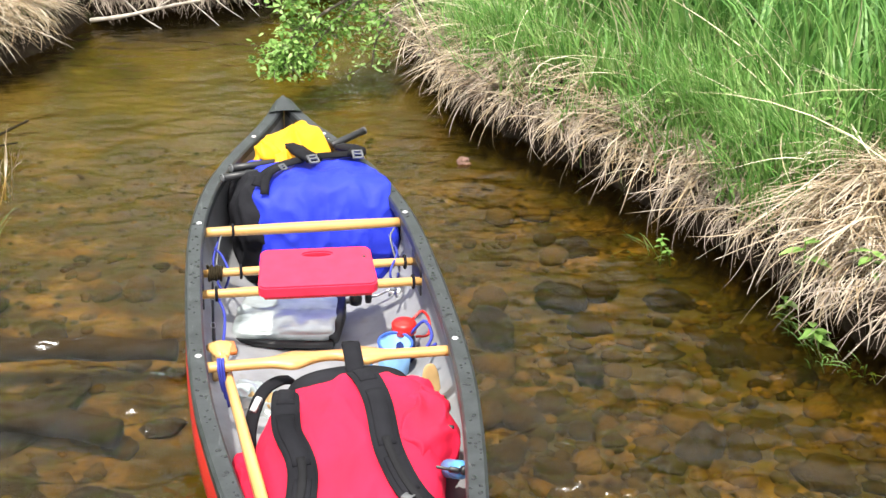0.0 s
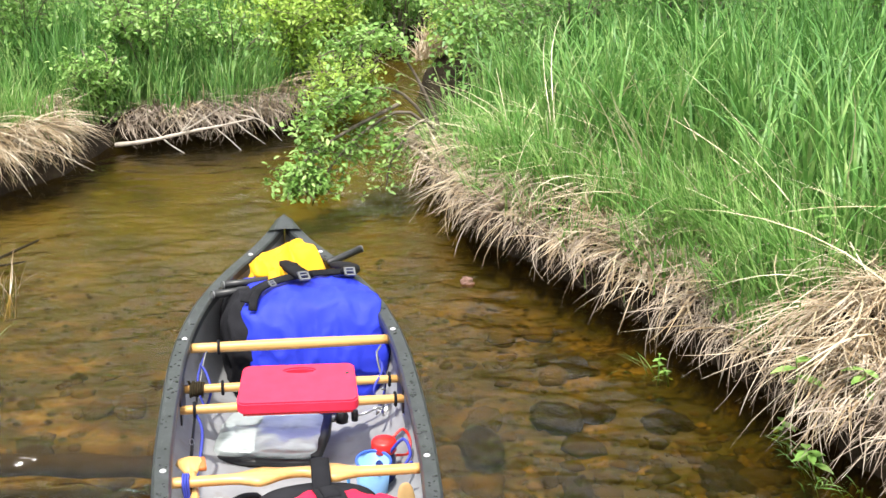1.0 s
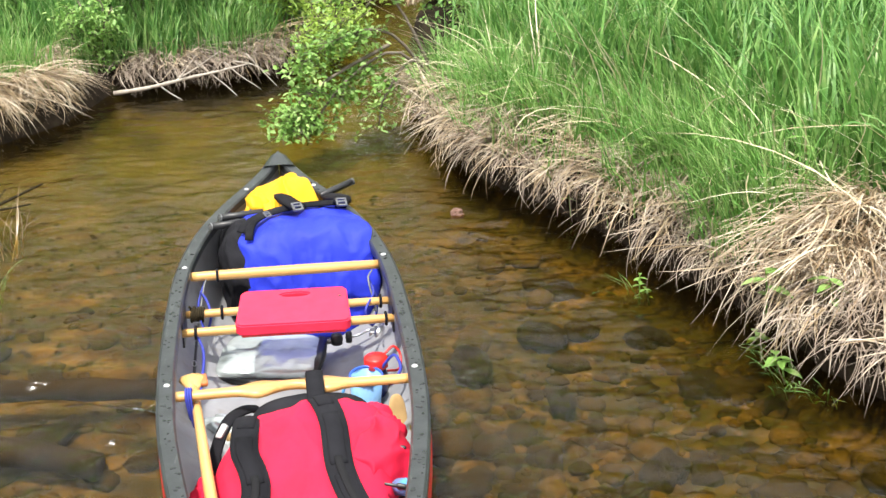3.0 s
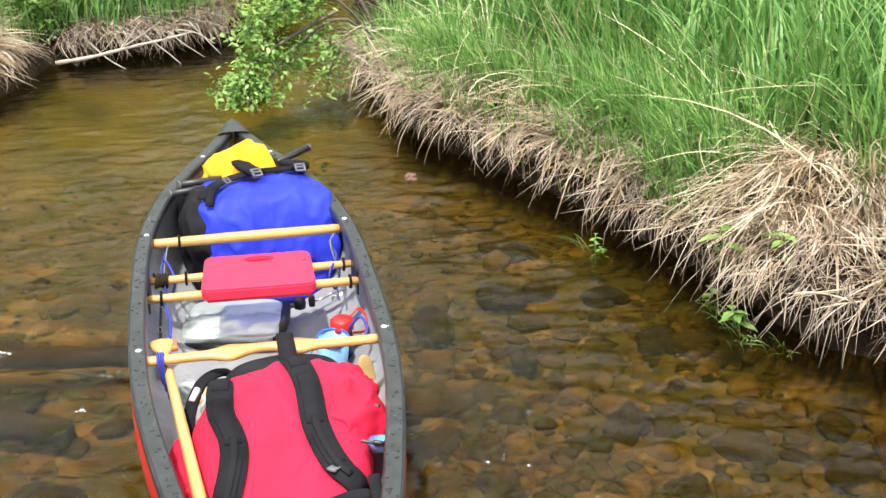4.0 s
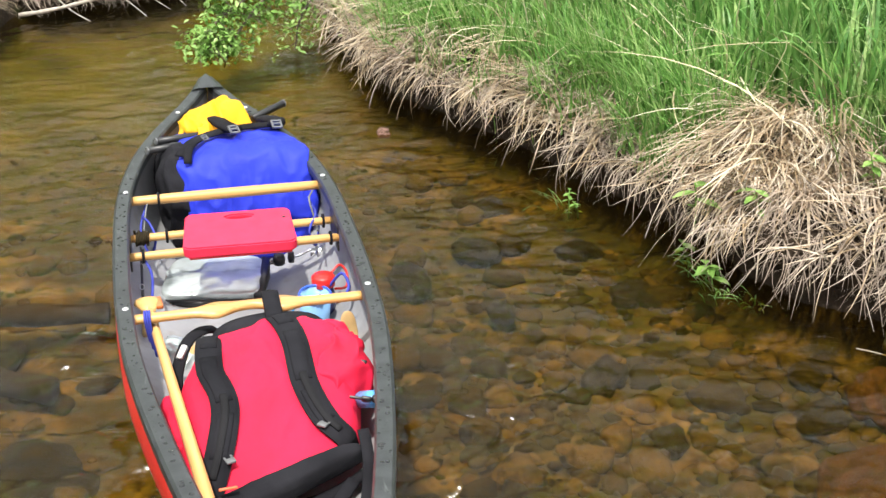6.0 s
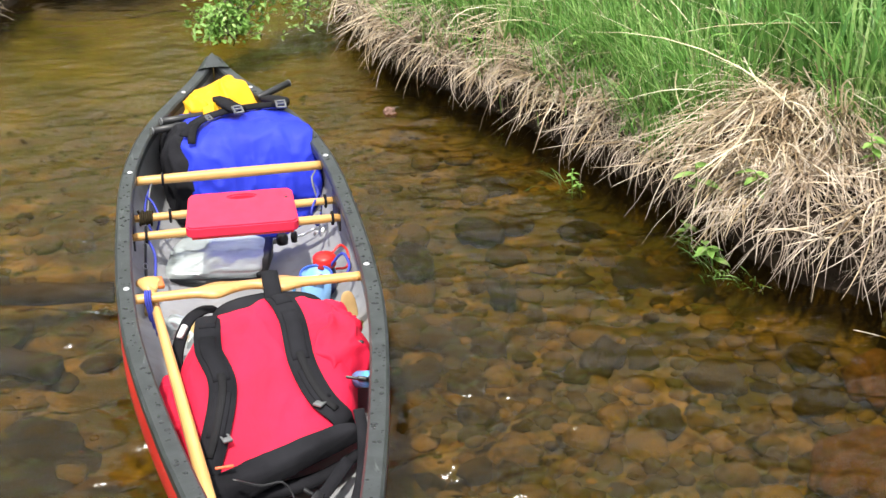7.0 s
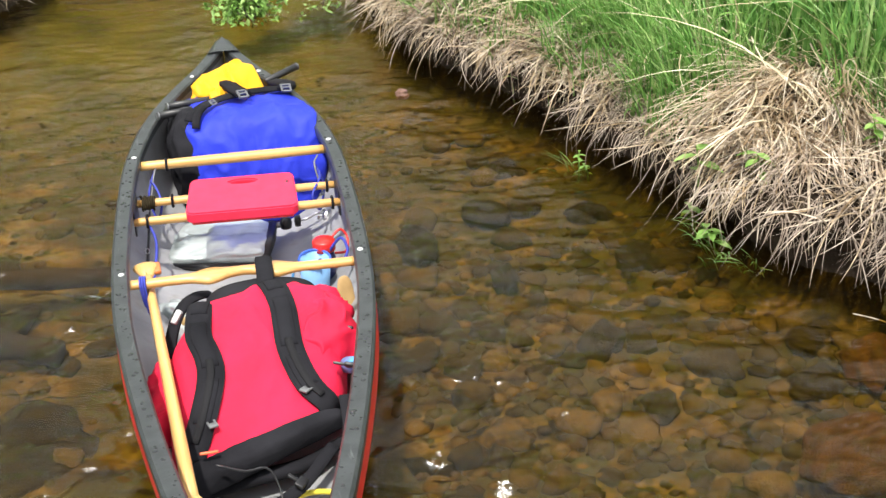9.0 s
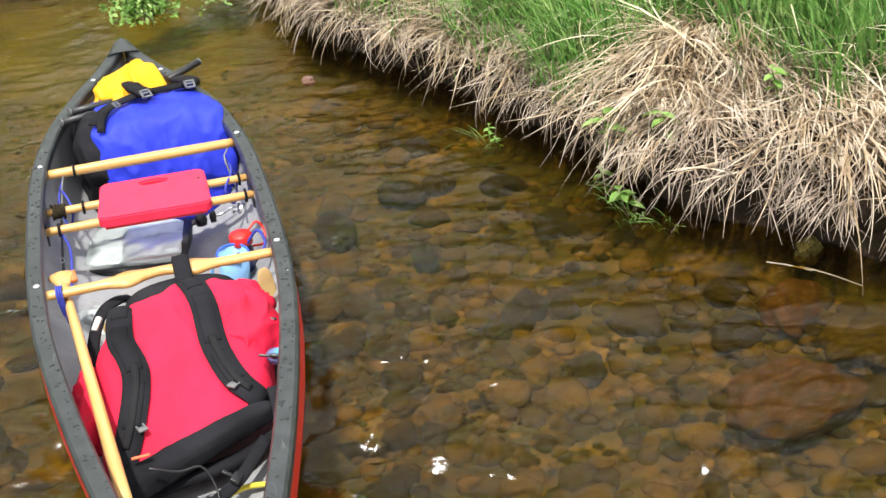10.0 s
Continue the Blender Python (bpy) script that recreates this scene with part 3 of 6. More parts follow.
def blades(root, azimuth, length, width, lean, droop, seg=5, twist=0.5, power=1.4, afloat=False):
    """Many curved blades at once. lean: tilt at the root, droop: further tilt to the tip (radians)."""
    n = len(root)
    s = np.linspace(0, 1, seg + 1)
    tilt = lean[:, None] + droop[:, None] * s[None] ** power
    step = (length / seg)[:, None]
    out = np.concatenate([np.zeros((n, 1)), np.cumsum(np.sin(tilt[:, :-1]) * step, 1)], 1)
    up = np.concatenate([np.zeros((n, 1)), np.cumsum(np.cos(tilt[:, :-1]) * step, 1)], 1)
    bend = rng.normal(0, 0.25, n)[:, None] * s[None] ** 2
    az = azimuth[:, None] + bend
    p = np.stack([root[:, None, 0] + out * np.sin(az), root[:, None, 1] + out * np.cos(az), root[:, None, 2] + up], -1)
    if afloat:                                      # hanging blades end above the water
        stop = 0.005 + 0.22 * rng.random(n) ** 1.6
        drop = root[:, 2] - p[..., 2].min(1)
        k = np.clip((root[:, 2] - stop) / np.maximum(drop, 1e-3), 0.12, 1.0)[:, None, None]
        p = root[:, None, :] + (p - root[:, None, :]) * k
        p[..., 2] = np.maximum(p[..., 2], 0.004)
    tw = rng.uniform(-twist, twist, n)[:, None]
    side = np.stack([np.cos(az) * np.cos(tw), -np.sin(az) * np.cos(tw), np.sin(tw) + 0 * az], -1)
    w = (width[:, None] * (1 - s[None] ** 2.2 * 0.9) * 0.5)[..., None]
    v = np.stack([p - side * w, p + side * w], 2).reshape(-1, 3)
    base = (np.arange(n) * (seg + 1) * 2)[:, None] + (np.arange(seg) * 2)[None]
    f = np.stack([base, base + 1, base + 3, base + 2], -1).reshape(-1, 4)
    return v, f


def fast_mesh(name, v, f, material):
    """A mesh from arrays of quads or triangles."""
    k = f.shape[1]
    me = bpy.data.meshes.new(name)
    me.vertices.add(len(v))
    me.vertices.foreach_set("co", np.ascontiguousarray(v, np.float32).ravel())
    me.loops.add(f.size)
    me.loops.foreach_set("vertex_index", np.ascontiguousarray(f, np.int32).ravel())
    me.polygons.add(len(f))
    me.polygons.foreach_set("loop_start", np.arange(0, f.size, k, dtype=np.int32))
    me.update(calc_edges=True)
    me.polygons.foreach_set("use_smooth", np.ones(len(f), bool))
    me.materials.append(material)
    return me


def land_points(n, x0, x1, y0, y1, dmin, dmax, keep=None):
    """Random places on land between two distances from the water's edge."""
    pts = np.zeros((0, 2))
    for _ in range(40):
        q = rng.uniform((x0, y0), (x1, y1), (n * 2, 2))
        d = shore_distance(q[:, 0], q[:, 1])
        ok = (d > dmin) & (d < dmax)
        if keep is not None:
            ok &= rng.random(len(q)) < keep(q[:, 0], q[:, 1])
        pts = np.vstack([pts, q[ok]])
        if len(pts) >= n:
            break
    pts = pts[:n]
    return np.column_stack([pts, turf_height(pts[:, 0], pts[:, 1])])


def to_water(p):
    """Azimuth from each place towards the water."""
    e = 0.03
    gx_ = shore_distance(p[:, 0] + e, p[:, 1]) - shore_distance(p[:, 0] - e, p[:, 1])
    gy_ = shore_distance(p[:, 0], p[:, 1] + e) - shore_distance(p[:, 0], p[:, 1] - e)
    return np.arctan2(-gx_, -gy_)


def grass(name, root, azimuth, length, width, lean, droop, material, label, category="grass", seg=5, power=1.4, afloat=False):
    v, f = blades(root, azimuth, length, width, lean, droop, seg, 0.5, power, afloat)
    return tagged(new(name, fast_mesh(name, v, f, material)), label, category, kind="stuff")


def uni(a, b, n):
    return rng.uniform(a, b, n)


def turf(name, line, label):
    """A ragged slab of turf along the top of a cut bank, hollow beneath."""
    c = curve_points([(x, y, 0) for x, y in line], 30 * len(line))[:, :2]
    az = to_water(np.column_stack([c, np.zeros(len(c))]))
    n_ = np.stack([np.sin(az), np.cos(az)], -1)
    for _ in range(6):
        n_[1:-1] = (n_[:-2] + n_[1:-1] * 2 + n_[2:]) / 4
    v = []
    for i, (p_, q_) in enumerate(zip(c, n_)):
        rag = 0.025 * noise.noise(Vector((p_[0] * 9, p_[1] * 9, 0.3))) + 0.02 * noise.noise(Vector((p_[0] * 25, p_[1] * 25, 1.7)))
        for d_, drop in ((0.32, 0.03), (0.24, 0.004), (0.16, 0.004), (0.10, 0.004), (0.06, 0.004), (0.02 + rag, 0.02), (0.025 + rag, 0.07 + rag), (0.06 + rag, 0.12 + 2 * rag), (0.12, 0.16), (0.24, 0.20)):
            w = p_ - q_ * d_
            v.append((w[0], w[1], float(turf_height(w[0], w[1])) - drop if d_ > 0.015 and drop < 0.1 else float(turf_height(*(p_ - q_ * 0.02))) - drop))
    k = 10
    f = [(i * k + j, i * k + j + 1, (i + 1) * k + j + 1, (i + 1) * k + j) for i in range(len(c) - 1) for j in range(k - 1)]
    return tagged(part(name, (v, f), GROUND), label, "bank", kind="structure")


turf("bank_turf", RIGHT_SHORE[3:18], "dark overhanging turf edge of the undercut bank")
turf("bank_turf", LEFT_SHORE[4:9], "dark overhanging turf edge of the far bank")


def clumpy(x, y):
    return 0.35 + 0.65 * smooth(0.5 + 0.9 * ripple(x * 1.6 + 4, y * 1.6))


def tufts(m, per, x0, x1, y0, y1, dmin, dmax, radius, keep=None):
    """Roots in tufts: places, tuft number."""
    q = land_points(m, x0, x1, y0, y1, dmin, dmax, keep)
    k = np.repeat(np.arange(len(q)), per)
    p_ = q[k] + np.column_stack([rng.normal(0, radius, (len(k), 2)), np.zeros(len(k))])
    p_[:, 2] = turf_height(p_[:, 0], p_[:, 1])
    return p_, k, len(q)


def standing(name, m, per, area, radius, length, wid, lean, droop, material, label, az=None, keep=None, seg=6, power=1.4):
    p_, k, t_ = tufts(m, per, *area, radius, keep)
    if area[4] >= 0:                                # none with its root in the water
        ok = p_[:, 2] > 0.06
        p_, k = p_[ok], k[ok]
    n_ = len(p_)
    a0 = (rng.uniform(0, 6.283, t_) if az is None else rng.normal(*az, t_))[k] + rng.normal(0, 0.9, n_)
    tall = rng.uniform(0.75, 1.1, t_)[k]
    return grass(name, p_, a0, uni(*length, n_) * tall, uni(*wid, n_), uni(*lean, n_), uni(*droop, n_) * rng.uniform(0.5, 1.3, t_)[k], material, label, seg=seg, power=power)


def hanging(name, m, per, area, radius, length, wid, material, label, lean=(0.8, 1.6), droop=(0.9, 1.6), keep=None, spread=0.6, power=0.5):
    p_, k, t_ = tufts(m, per, *area, radius, keep)
    ok = p_[:, 2] > 0.07
    p_, k = p_[ok], k[ok]
    n_ = len(p_)
    a0 = to_water(p_) - 0.35 * (p_[:, 0] > 0.6) + rng.normal(0, spread, t_)[k] + rng.normal(0, 0.2, n_)
    tall = rng.uniform(0.65, 1.15, t_)[k]
    return grass(name, p_, a0, uni(*length, n_) * tall, uni(*wid, n_), rng.uniform(*lean, t_)[k] + rng.normal(0, 0.25, n_), rng.uniform(*droop, t_)[k] * rng.uniform(0.6, 1.1, n_), material, label, seg=7, power=power, afloat=True)


def patchy(x, y):
    """Uneven tufts with bare gaps between."""
    return smooth(0.5 + 1.1 * ripple(x * 3.1 + 1, y * 3.1 + 2)) * 0.9 + 0.1


def sedge_keep(x, y):
    """Less of it on the dead mats at the near end."""
    return clumpy(x, y) * np.where((y < 1.0) & (shore_distance(x, y) < 0.56), 0.04, 1.0)


# tall green sedge on the bank beside the canoe
standing("sedge_grass", 560, 13, (0.95, 4.2, -1.2, 5.6, 0.50, 2.4), 0.05, (0.45, 0.95), (0.012, 0.024), (0.0, 0.28), (0.4, 2.4), GREEN,
         "tall fresh green sedge blades on the stream bank", (-1.9, 1.5), sedge_keep, 8, 2.4)
standing("sedge_grass", 260, 20, (1.2, 6.5, -1.5, 7.5, 1.2, 4.5), 0.09, (0.6, 1.15), (0.013, 0.026), (0.0, 0.3), (0.3, 1.3), DEEP, "dense deep green sedge behind the bank edge")
standing("young_grass", 130, 8, (0.95, 3.2, -0.7, 4.8, 0.22, 0.62), 0.03, (0.25, 0.58), (0.008, 0.016), (0.0, 0.4), (0.4, 1.9), LIME,
         "short bright green shoots among dry hanging grass", (-1.6, 1.3), sedge_keep, 7, 2.0)
# dead grass over the bank edge, upstream
hanging("hanging_dry_grass", 85, 10, (0.92, 2.6, 1.0, 5.0, 0.03, 0.24), 0.03, (0.2, 0.5), (0.004, 0.010), DRY, "straw-coloured dead grass hanging over the bank edge", keep=patchy, spread=0.85)
hanging("hanging_dead_roots", 110, 9, (0.9, 2.6, 1.0, 5.2, 0.02, 0.14), 0.045, (0.14, 0.34), (0.004, 0.009), GREY, "grey dead roots and stems under the bank edge", droop=(1.0, 1.9))
# tussocks whose dead leaves hang in combed strands over the undercut bank


def tussock(cx, cy, r, dome, strands, length, material, label, sweep=0.0):
    per = 9
    rr, ph = r * np.sqrt(rng.random(strands)), rng.uniform(0, 6.283, strands)
    c = np.array([[cx, cy, 0.0]])
    a0 = float(to_water(c)[0]) + sweep - (0.95 if cy < 1.2 else 0.5) * (cx > 0)
    wx, wy = math.sin(a0), math.cos(a0)
    ox, oy = rr * np.sin(ph), rr * np.cos(ph)
    front = (ox * wx + oy * wy) / r
    lateral = (ox * wy - oy * wx) / r
    k = np.repeat(np.arange(strands), per)
    n_ = len(k)
    x = cx + ox[k] + rng.normal(0, 0.018, n_)
    y = cy + oy[k] + rng.normal(0, 0.018, n_)
    z = turf_height(x, y) + dome * np.clip(1 - (rr[k] / r) ** 2, 0, 1)
    az = a0 + (lateral * 0.75 + rng.normal(0, 0.42, strands))[k] + rng.normal(0, 0.15, n_)
    lean = np.clip((1.05 + 0.40 * front + rng.normal(0, 0.22, strands))[k] + rng.normal(0, 0.16, n_), 0.25, 1.7)
    droop = rng.uniform(0.7, 1.7, strands)[k] * rng.uniform(0.75, 1.15, n_)
    tall = rng.uniform(0.4, 1.15, strands)[k] * rng.uniform(0.6, 1.1, n_)
    ok = z > 0.13
    x, y, z, az, lean, droop, tall = (a_[ok] for a_ in (x, y, z, az, lean, droop, tall))
    return grass("grass_tussock", np.column_stack([x, y, z]), az, length * tall, uni(0.0035, 0.0095, len(x)), lean, droop, material, label, seg=7, power=0.4, afloat=0.05)


TUSSOCK = "straw-coloured dead tussock hanging over the undercut bank"
for cx, cy, r, dome, strands, length, mat_, sw in (
        (2.38, 0.62, 0.31, 0.12, 76, 0.54, STRAW, 0.0), (2.34, 0.95, 0.14, 0.06, 16, 0.36, DRY, -0.1), (2.15, 0.44, 0.20, 0.08, 30, 0.38, DRY, -0.2), (2.48, 0.28, 0.25, 0.08, 36, 0.42, ASHEN, 0.1),
        (2.72, -0.06, 0.26, 0.08, 34, 0.42, STRAW, 0.1), (2.56, -0.32, 0.18, 0.04, 18, 0.30, ASHEN, 0.0), (3.02, -0.52, 0.32, 0.06, 40, 0.44, DRY, 0.0), (1.98, 1.46, 0.18, 0.05, 26, 0.38, ASHEN, -0.3),
        (1.80, 1.98, 0.17, 0.05, 38, 0.40, ASHEN, 0.1), (1.58, 2.44, 0.16, 0.04, 26, 0.36, DRY, -0.2), (1.36, 2.96, 0.17, 0.05, 30, 0.36, ASHEN, 0.1),
        (1.20, 3.50, 0.15, 0.04, 22, 0.32, DRY, 0.0), (1.17, 4.15, 0.14, 0.04, 18, 0.30, ASHEN, 0.0), (1.14, 4.75, 0.13, 0.04, 14, 0.30, DRY, 0.0)):
    tussock(cx - 0.05, cy - 0.03, r, dome, strands, length, mat_, TUSSOCK, sw)
# a second row of dead tussocks behind the edge
for cx, cy, strands, mat_ in ((2.16, 1.24, 22, STRAW), (2.04, 1.72, 26, ASHEN), (1.90, 2.14, 24, STRAW), (1.74, 2.56, 22, DRY), (1.56, 2.98, 20, STRAW), (1.42, 3.45, 16, DRY), (1.36, 4.05, 14, STRAW), (2.75, 0.25, 22, ASHEN)):
    tussock(cx, cy, 0.19, 0.10, strands, 0.50, mat_, "bleached dead tussock leaning towards the bank edge", 0.1)
hanging("hanging_dry_grass", 26, 8, (1.85, 2.8, -0.8, 0.5, -0.03, 0.12), 0.03, (0.2, 0.36), (0.004, 0.008), GREY, "dead blades hanging from the turf to the water", droop=(1.0, 1.9), spread=0.5)
hanging("hanging_dry_grass", 26, 16, (1.8, 3.6, -1.5, 1.3, 0.14, 0.4), 0.05, (0.22, 0.46), (0.005, 0.012), DRY, "thin straw-coloured dead grass between the tussocks", droop=(1.0, 1.9), keep=patchy)
hanging("hanging_dead_roots", 80, 10, (1.7, 3.2, -1.5, 1.3, -0.02, 0.2), 0.05, (0.16, 0.40), (0.003, 0.007), GREY, "grey dead stems hanging to the water", droop=(1.0, 1.9))
# green blades leaning over the dead ones along the edge
standing("young_grass", 55, 8, (0.95, 2.4, 1.05, 4.6, 0.14, 0.32), 0.025, (0.25, 0.5), (0.005, 0.011), (0.1, 0.6), (0.5, 1.6), LIME, "fresh green blades drooping over dead grass at the edge", (-1.9, 0.7), patchy)
# dead blades lying in a tangle along the edge, and shoots pushing through them
p_, k_, t_ = tufts(230, 9, 0.92, 3.0, -0.8, 5.0, 0.0, 0.62, 0.05)
ok = p_[:, 2] > 0.06
p_, k_ = p_[ok], k_[ok]
grass("matted_dead_grass", p_ + np.array((0, 0, 0.015)), rng.uniform(0, 6.283, t_)[k_] + rng.normal(0, 0.4, len(p_)), uni(0.16, 0.42, len(p_)), uni(0.005, 0.012, len(p_)), uni(0.8, 1.5, len(p_)), uni(0.2, 0.8, len(p_)), STRAW,
      "bleached dead blades lying tangled along the bank edge")
standing("young_grass", 250, 6, (0.95, 2.6, 0.9, 4.8, 0.02, 0.40), 0.025, (0.2, 0.46), (0.006, 0.013), (0.0, 0.7), (0.5, 2.0), LIME, "short green shoots pushing through dead grass", None, patchy)
# green shoots in the gaps between the tussocks
for cx, cy, m_, hi_ in ((2.00, 0.98, 120, 0.62), (1.95, 0.90, 60, 0.5), (2.62, 0.62, 60, 0.6), (1.88, 1.62, 130, 0.58), (1.92, 1.25, 70, 0.55), (2.2, 1.75, 120, 0.62), (2.12, 1.26, 70, 0.5), (1.70, 2.24, 70, 0.46), (1.95, 2.3, 90, 0.6), (1.48, 2.72, 60, 0.44), (1.28, 3.22, 60, 0.42), (1.20, 3.82, 50, 0.4), (2.5, 1.15, 60, 0.6), (2.66, 0.08, 90, 0.55), (2.85, 0.20, 80, 0.6), (2.50, 0.42, 50, 0.5)):
    p_ = np.column_stack([rng.normal(cx, 0.09, m_), rng.normal(cy, 0.09, m_)])
    p_ = np.column_stack([p_, turf_height(p_[:, 0], p_[:, 1])])
    p_ = p_[p_[:, 2] > 0.06]
    m_ = len(p_)
    grass("green_shoots", p_, rng.normal(-1.6, 1.1, m_), uni(hi_ * 0.5, hi_, m_), uni(0.006, 0.014, m_), uni(0.05, 0.5, m_), uni(0.3, 1.5, m_), LIME, "fresh green shoots between dead tussocks")
# long pale arching stems
hanging("arching_stems", 85, 3, (1.0, 3.0, -0.4, 4.4, 0.25, 0.9), 0.05, (0.7, 1.15), (0.006, 0.010), PALE, "long pale arching dead grass stems", lean=(0.2, 0.7), droop=(1.0, 1.8), spread=0.9)
hanging("arching_stems", 9, 6, (0.98, 1.35, 3.2, 4.4, 0.12, 0.4), 0.03, (0.4, 0.58), (0.005, 0.008), PALE, "long pale arching dead grass stems", lean=(0.2, 0.7), droop=(1.6, 2.3), spread=0.4)

# the other bank
for cx, cy, r, dome, strands, length, mat_, sw in ((-1.66, 5.10, 0.22, 0.14, 80, 0.46, DRY, 0.0), (-1.98, 4.76, 0.26, 0.12, 100, 0.52, DRY, 0.0), (-1.60, 5.50, 0.16, 0.22, 46, 0.42, STRAW, 0.1), (-2.3, 4.5, 0.28, 0.1, 80, 0.5, DRY, 0.0)):
    tussock(cx, cy, r, dome, strands, length, mat_, "pale drooping dead grass tussock by the water", sw)
standing("meadow_grass", 26, 30, (-2.6, -1.45, 4.5, 5.7, 0.2, 0.8), 0.06, (0.3, 0.6), (0.006, 0.010), (0.0, 0.5), (0.3, 1.3), LIME, "green blades growing out of the pale tussocks")
hanging("hanging_dead_roots", 110, 14, (-1.12, 0.2, 5.7, 6.9, -0.02, 0.3), 0.06, (0.25, 0.5), (0.005, 0.009), GREY, "grey-brown dead roots and stems on the cut bank", droop=(1.0, 1.9))
hanging("hanging_dry_grass", 26, 20, (-1.1, 0.2, 5.7, 6.9, 0.1, 0.3), 0.06, (0.3, 0.5), (0.006, 0.009), DRY, "thin straw-coloured dead grass on the far bank")
standing("meadow_grass", 60, 22, (-1.5, 0.3, 5.8, 7.2, 0.12, 0.7), 0.06, (0.3, 0.62), (0.007, 0.012), (0.0, 0.45), (0.3, 1.4), GREEN, "green blades standing along the top of the cut bank", keep=patchy)
standing("meadow_grass", 40, 26, (-2.4, 0.2, 6.2, 8.0, 0.35, 1.4), 0.08, (0.5, 0.9), (0.010, 0.016), (0.0, 0.3), (0.2, 1.0), DEEP, "deep green grass between the shrubs")
standing("meadow_grass", 330, 26, (-4.5, 1.5, 4.6, 12.0, 0.5, 5.0), 0.08, (0.35, 0.8), (0.008, 0.014), (0.0, 0.35), (0.3, 1.3), GREEN, "green meadow grass behind the far bank", keep=clumpy)
standing("meadow_grass", 150, 24, (-5.5, 6.0, 7.5, 16.0, 0.6, 9.0), 0.12, (0.5, 0.9), (0.014, 0.022), (0.0, 0.3), (0.2, 1.0), DEEP, "deep green grass among the far shrubs")
standing("meadow_grass", 110, 22, (0.2, 4.0, 9.0, 13.5, 0.2, 4.5), 0.10, (0.4, 0.8), (0.014, 0.024), (0.0, 0.4), (0.2, 1.2), LIME, "bright green meadow grass past the bend")
standing("young_grass", 26, 18, (-2.6, -1.75, 0.6, 4.2, -0.05, 0.4), 0.05, (0.25, 0.6), (0.005, 0.009), (0.1, 0.6), (0.3, 1.2), GREEN, "green grass standing at the water's edge")
standing("meadow_grass", 260, 12, (-5.5, -1.9, -7.0, 4.4, 0.25, 3.5), 0.07, (0.25, 0.6), (0.010, 0.020), (0.0, 0.5), (0.3, 1.4), GREEN, "green meadow grass along the bank")
standing("meadow_grass", 240, 12, (2.6, 6.8, -7.0, -1.0, 0.2, 3.5), 0.07, (0.3, 0.7), (0.010, 0.020), (0.0, 0.5), (0.3, 1.4), GREEN, "green meadow grass along the bank")
standing("dry_tuft", 5, 60, (0.95, 1.6, 8.4, 9.4, 0.05, 0.5), 0.10, (0.3, 0.5), (0.008, 0.012), (0.2, 0.9), (0.5, 1.5), DRY, "pale dead tuft at the bend of the stream")

for cx, cy, m_, mat_, lab in ((-1.36, 1.85, 22, LIME, "thin green sprig standing in shallow water"), (-1.42, 2.6, 16, DRY, "thin dry sprig standing in shallow water")):
    p_ = np.column_stack([rng.normal(cx, 0.035, m_), rng.normal(cy, 0.05, m_), np.full(m_, -0.12)])
    grass("water_sprig", p_, uni(0, 6.28, m_), uni(0.2, 0.42, m_), uni(0.004, 0.008, m_), uni(0.1, 0.6, m_), uni(0.3, 1.2, m_), mat_, lab)

# ---- shrubs ----


def leaves(pts, size, droop=0.3):
    """Folded pointed leaves at pts, facing every way."""
    n_ = len(pts)
    az = rng.uniform(0, 2 * math.pi, n_)
    el = rng.normal(-droop, 0.5, n_)
    d = np.stack([np.sin(az) * np.cos(el), np.cos(az) * np.cos(el), np.sin(el)], -1)
    s = np.stack([np.cos(az), -np.sin(az), rng.normal(0, 0.4, n_)], -1)
    s /= np.linalg.norm(s, axis=1)[:, None]
    u = np.cross(s, d)
    L = (size * rng.uniform(0.6, 1.25, n_))[:, None]
    a = pts
    tip = pts + d * L - u * L * 0.1
    m1 = pts + d * L * 0.35 + s * L * 0.27 + u * L * 0.07
    m2 = pts + d * L * 0.35 - s * L * 0.27 + u * L * 0.07
    n1 = pts + d * L * 0.72 + s * L * 0.2 + u * L * 0.03
    n2 = pts + d * L * 0.72 - s * L * 0.2 + u * L * 0.03
    v = np.stack([a, m1, n1, tip, n2, m2], 1).reshape(-1, 3)
    b = (np.arange(n_) * 6)[:, None]
    f = np.concatenate([b + np.array([[0, 1, 2, 3]]), b + np.array([[0, 3, 4, 5]])], 0)
    return v, f


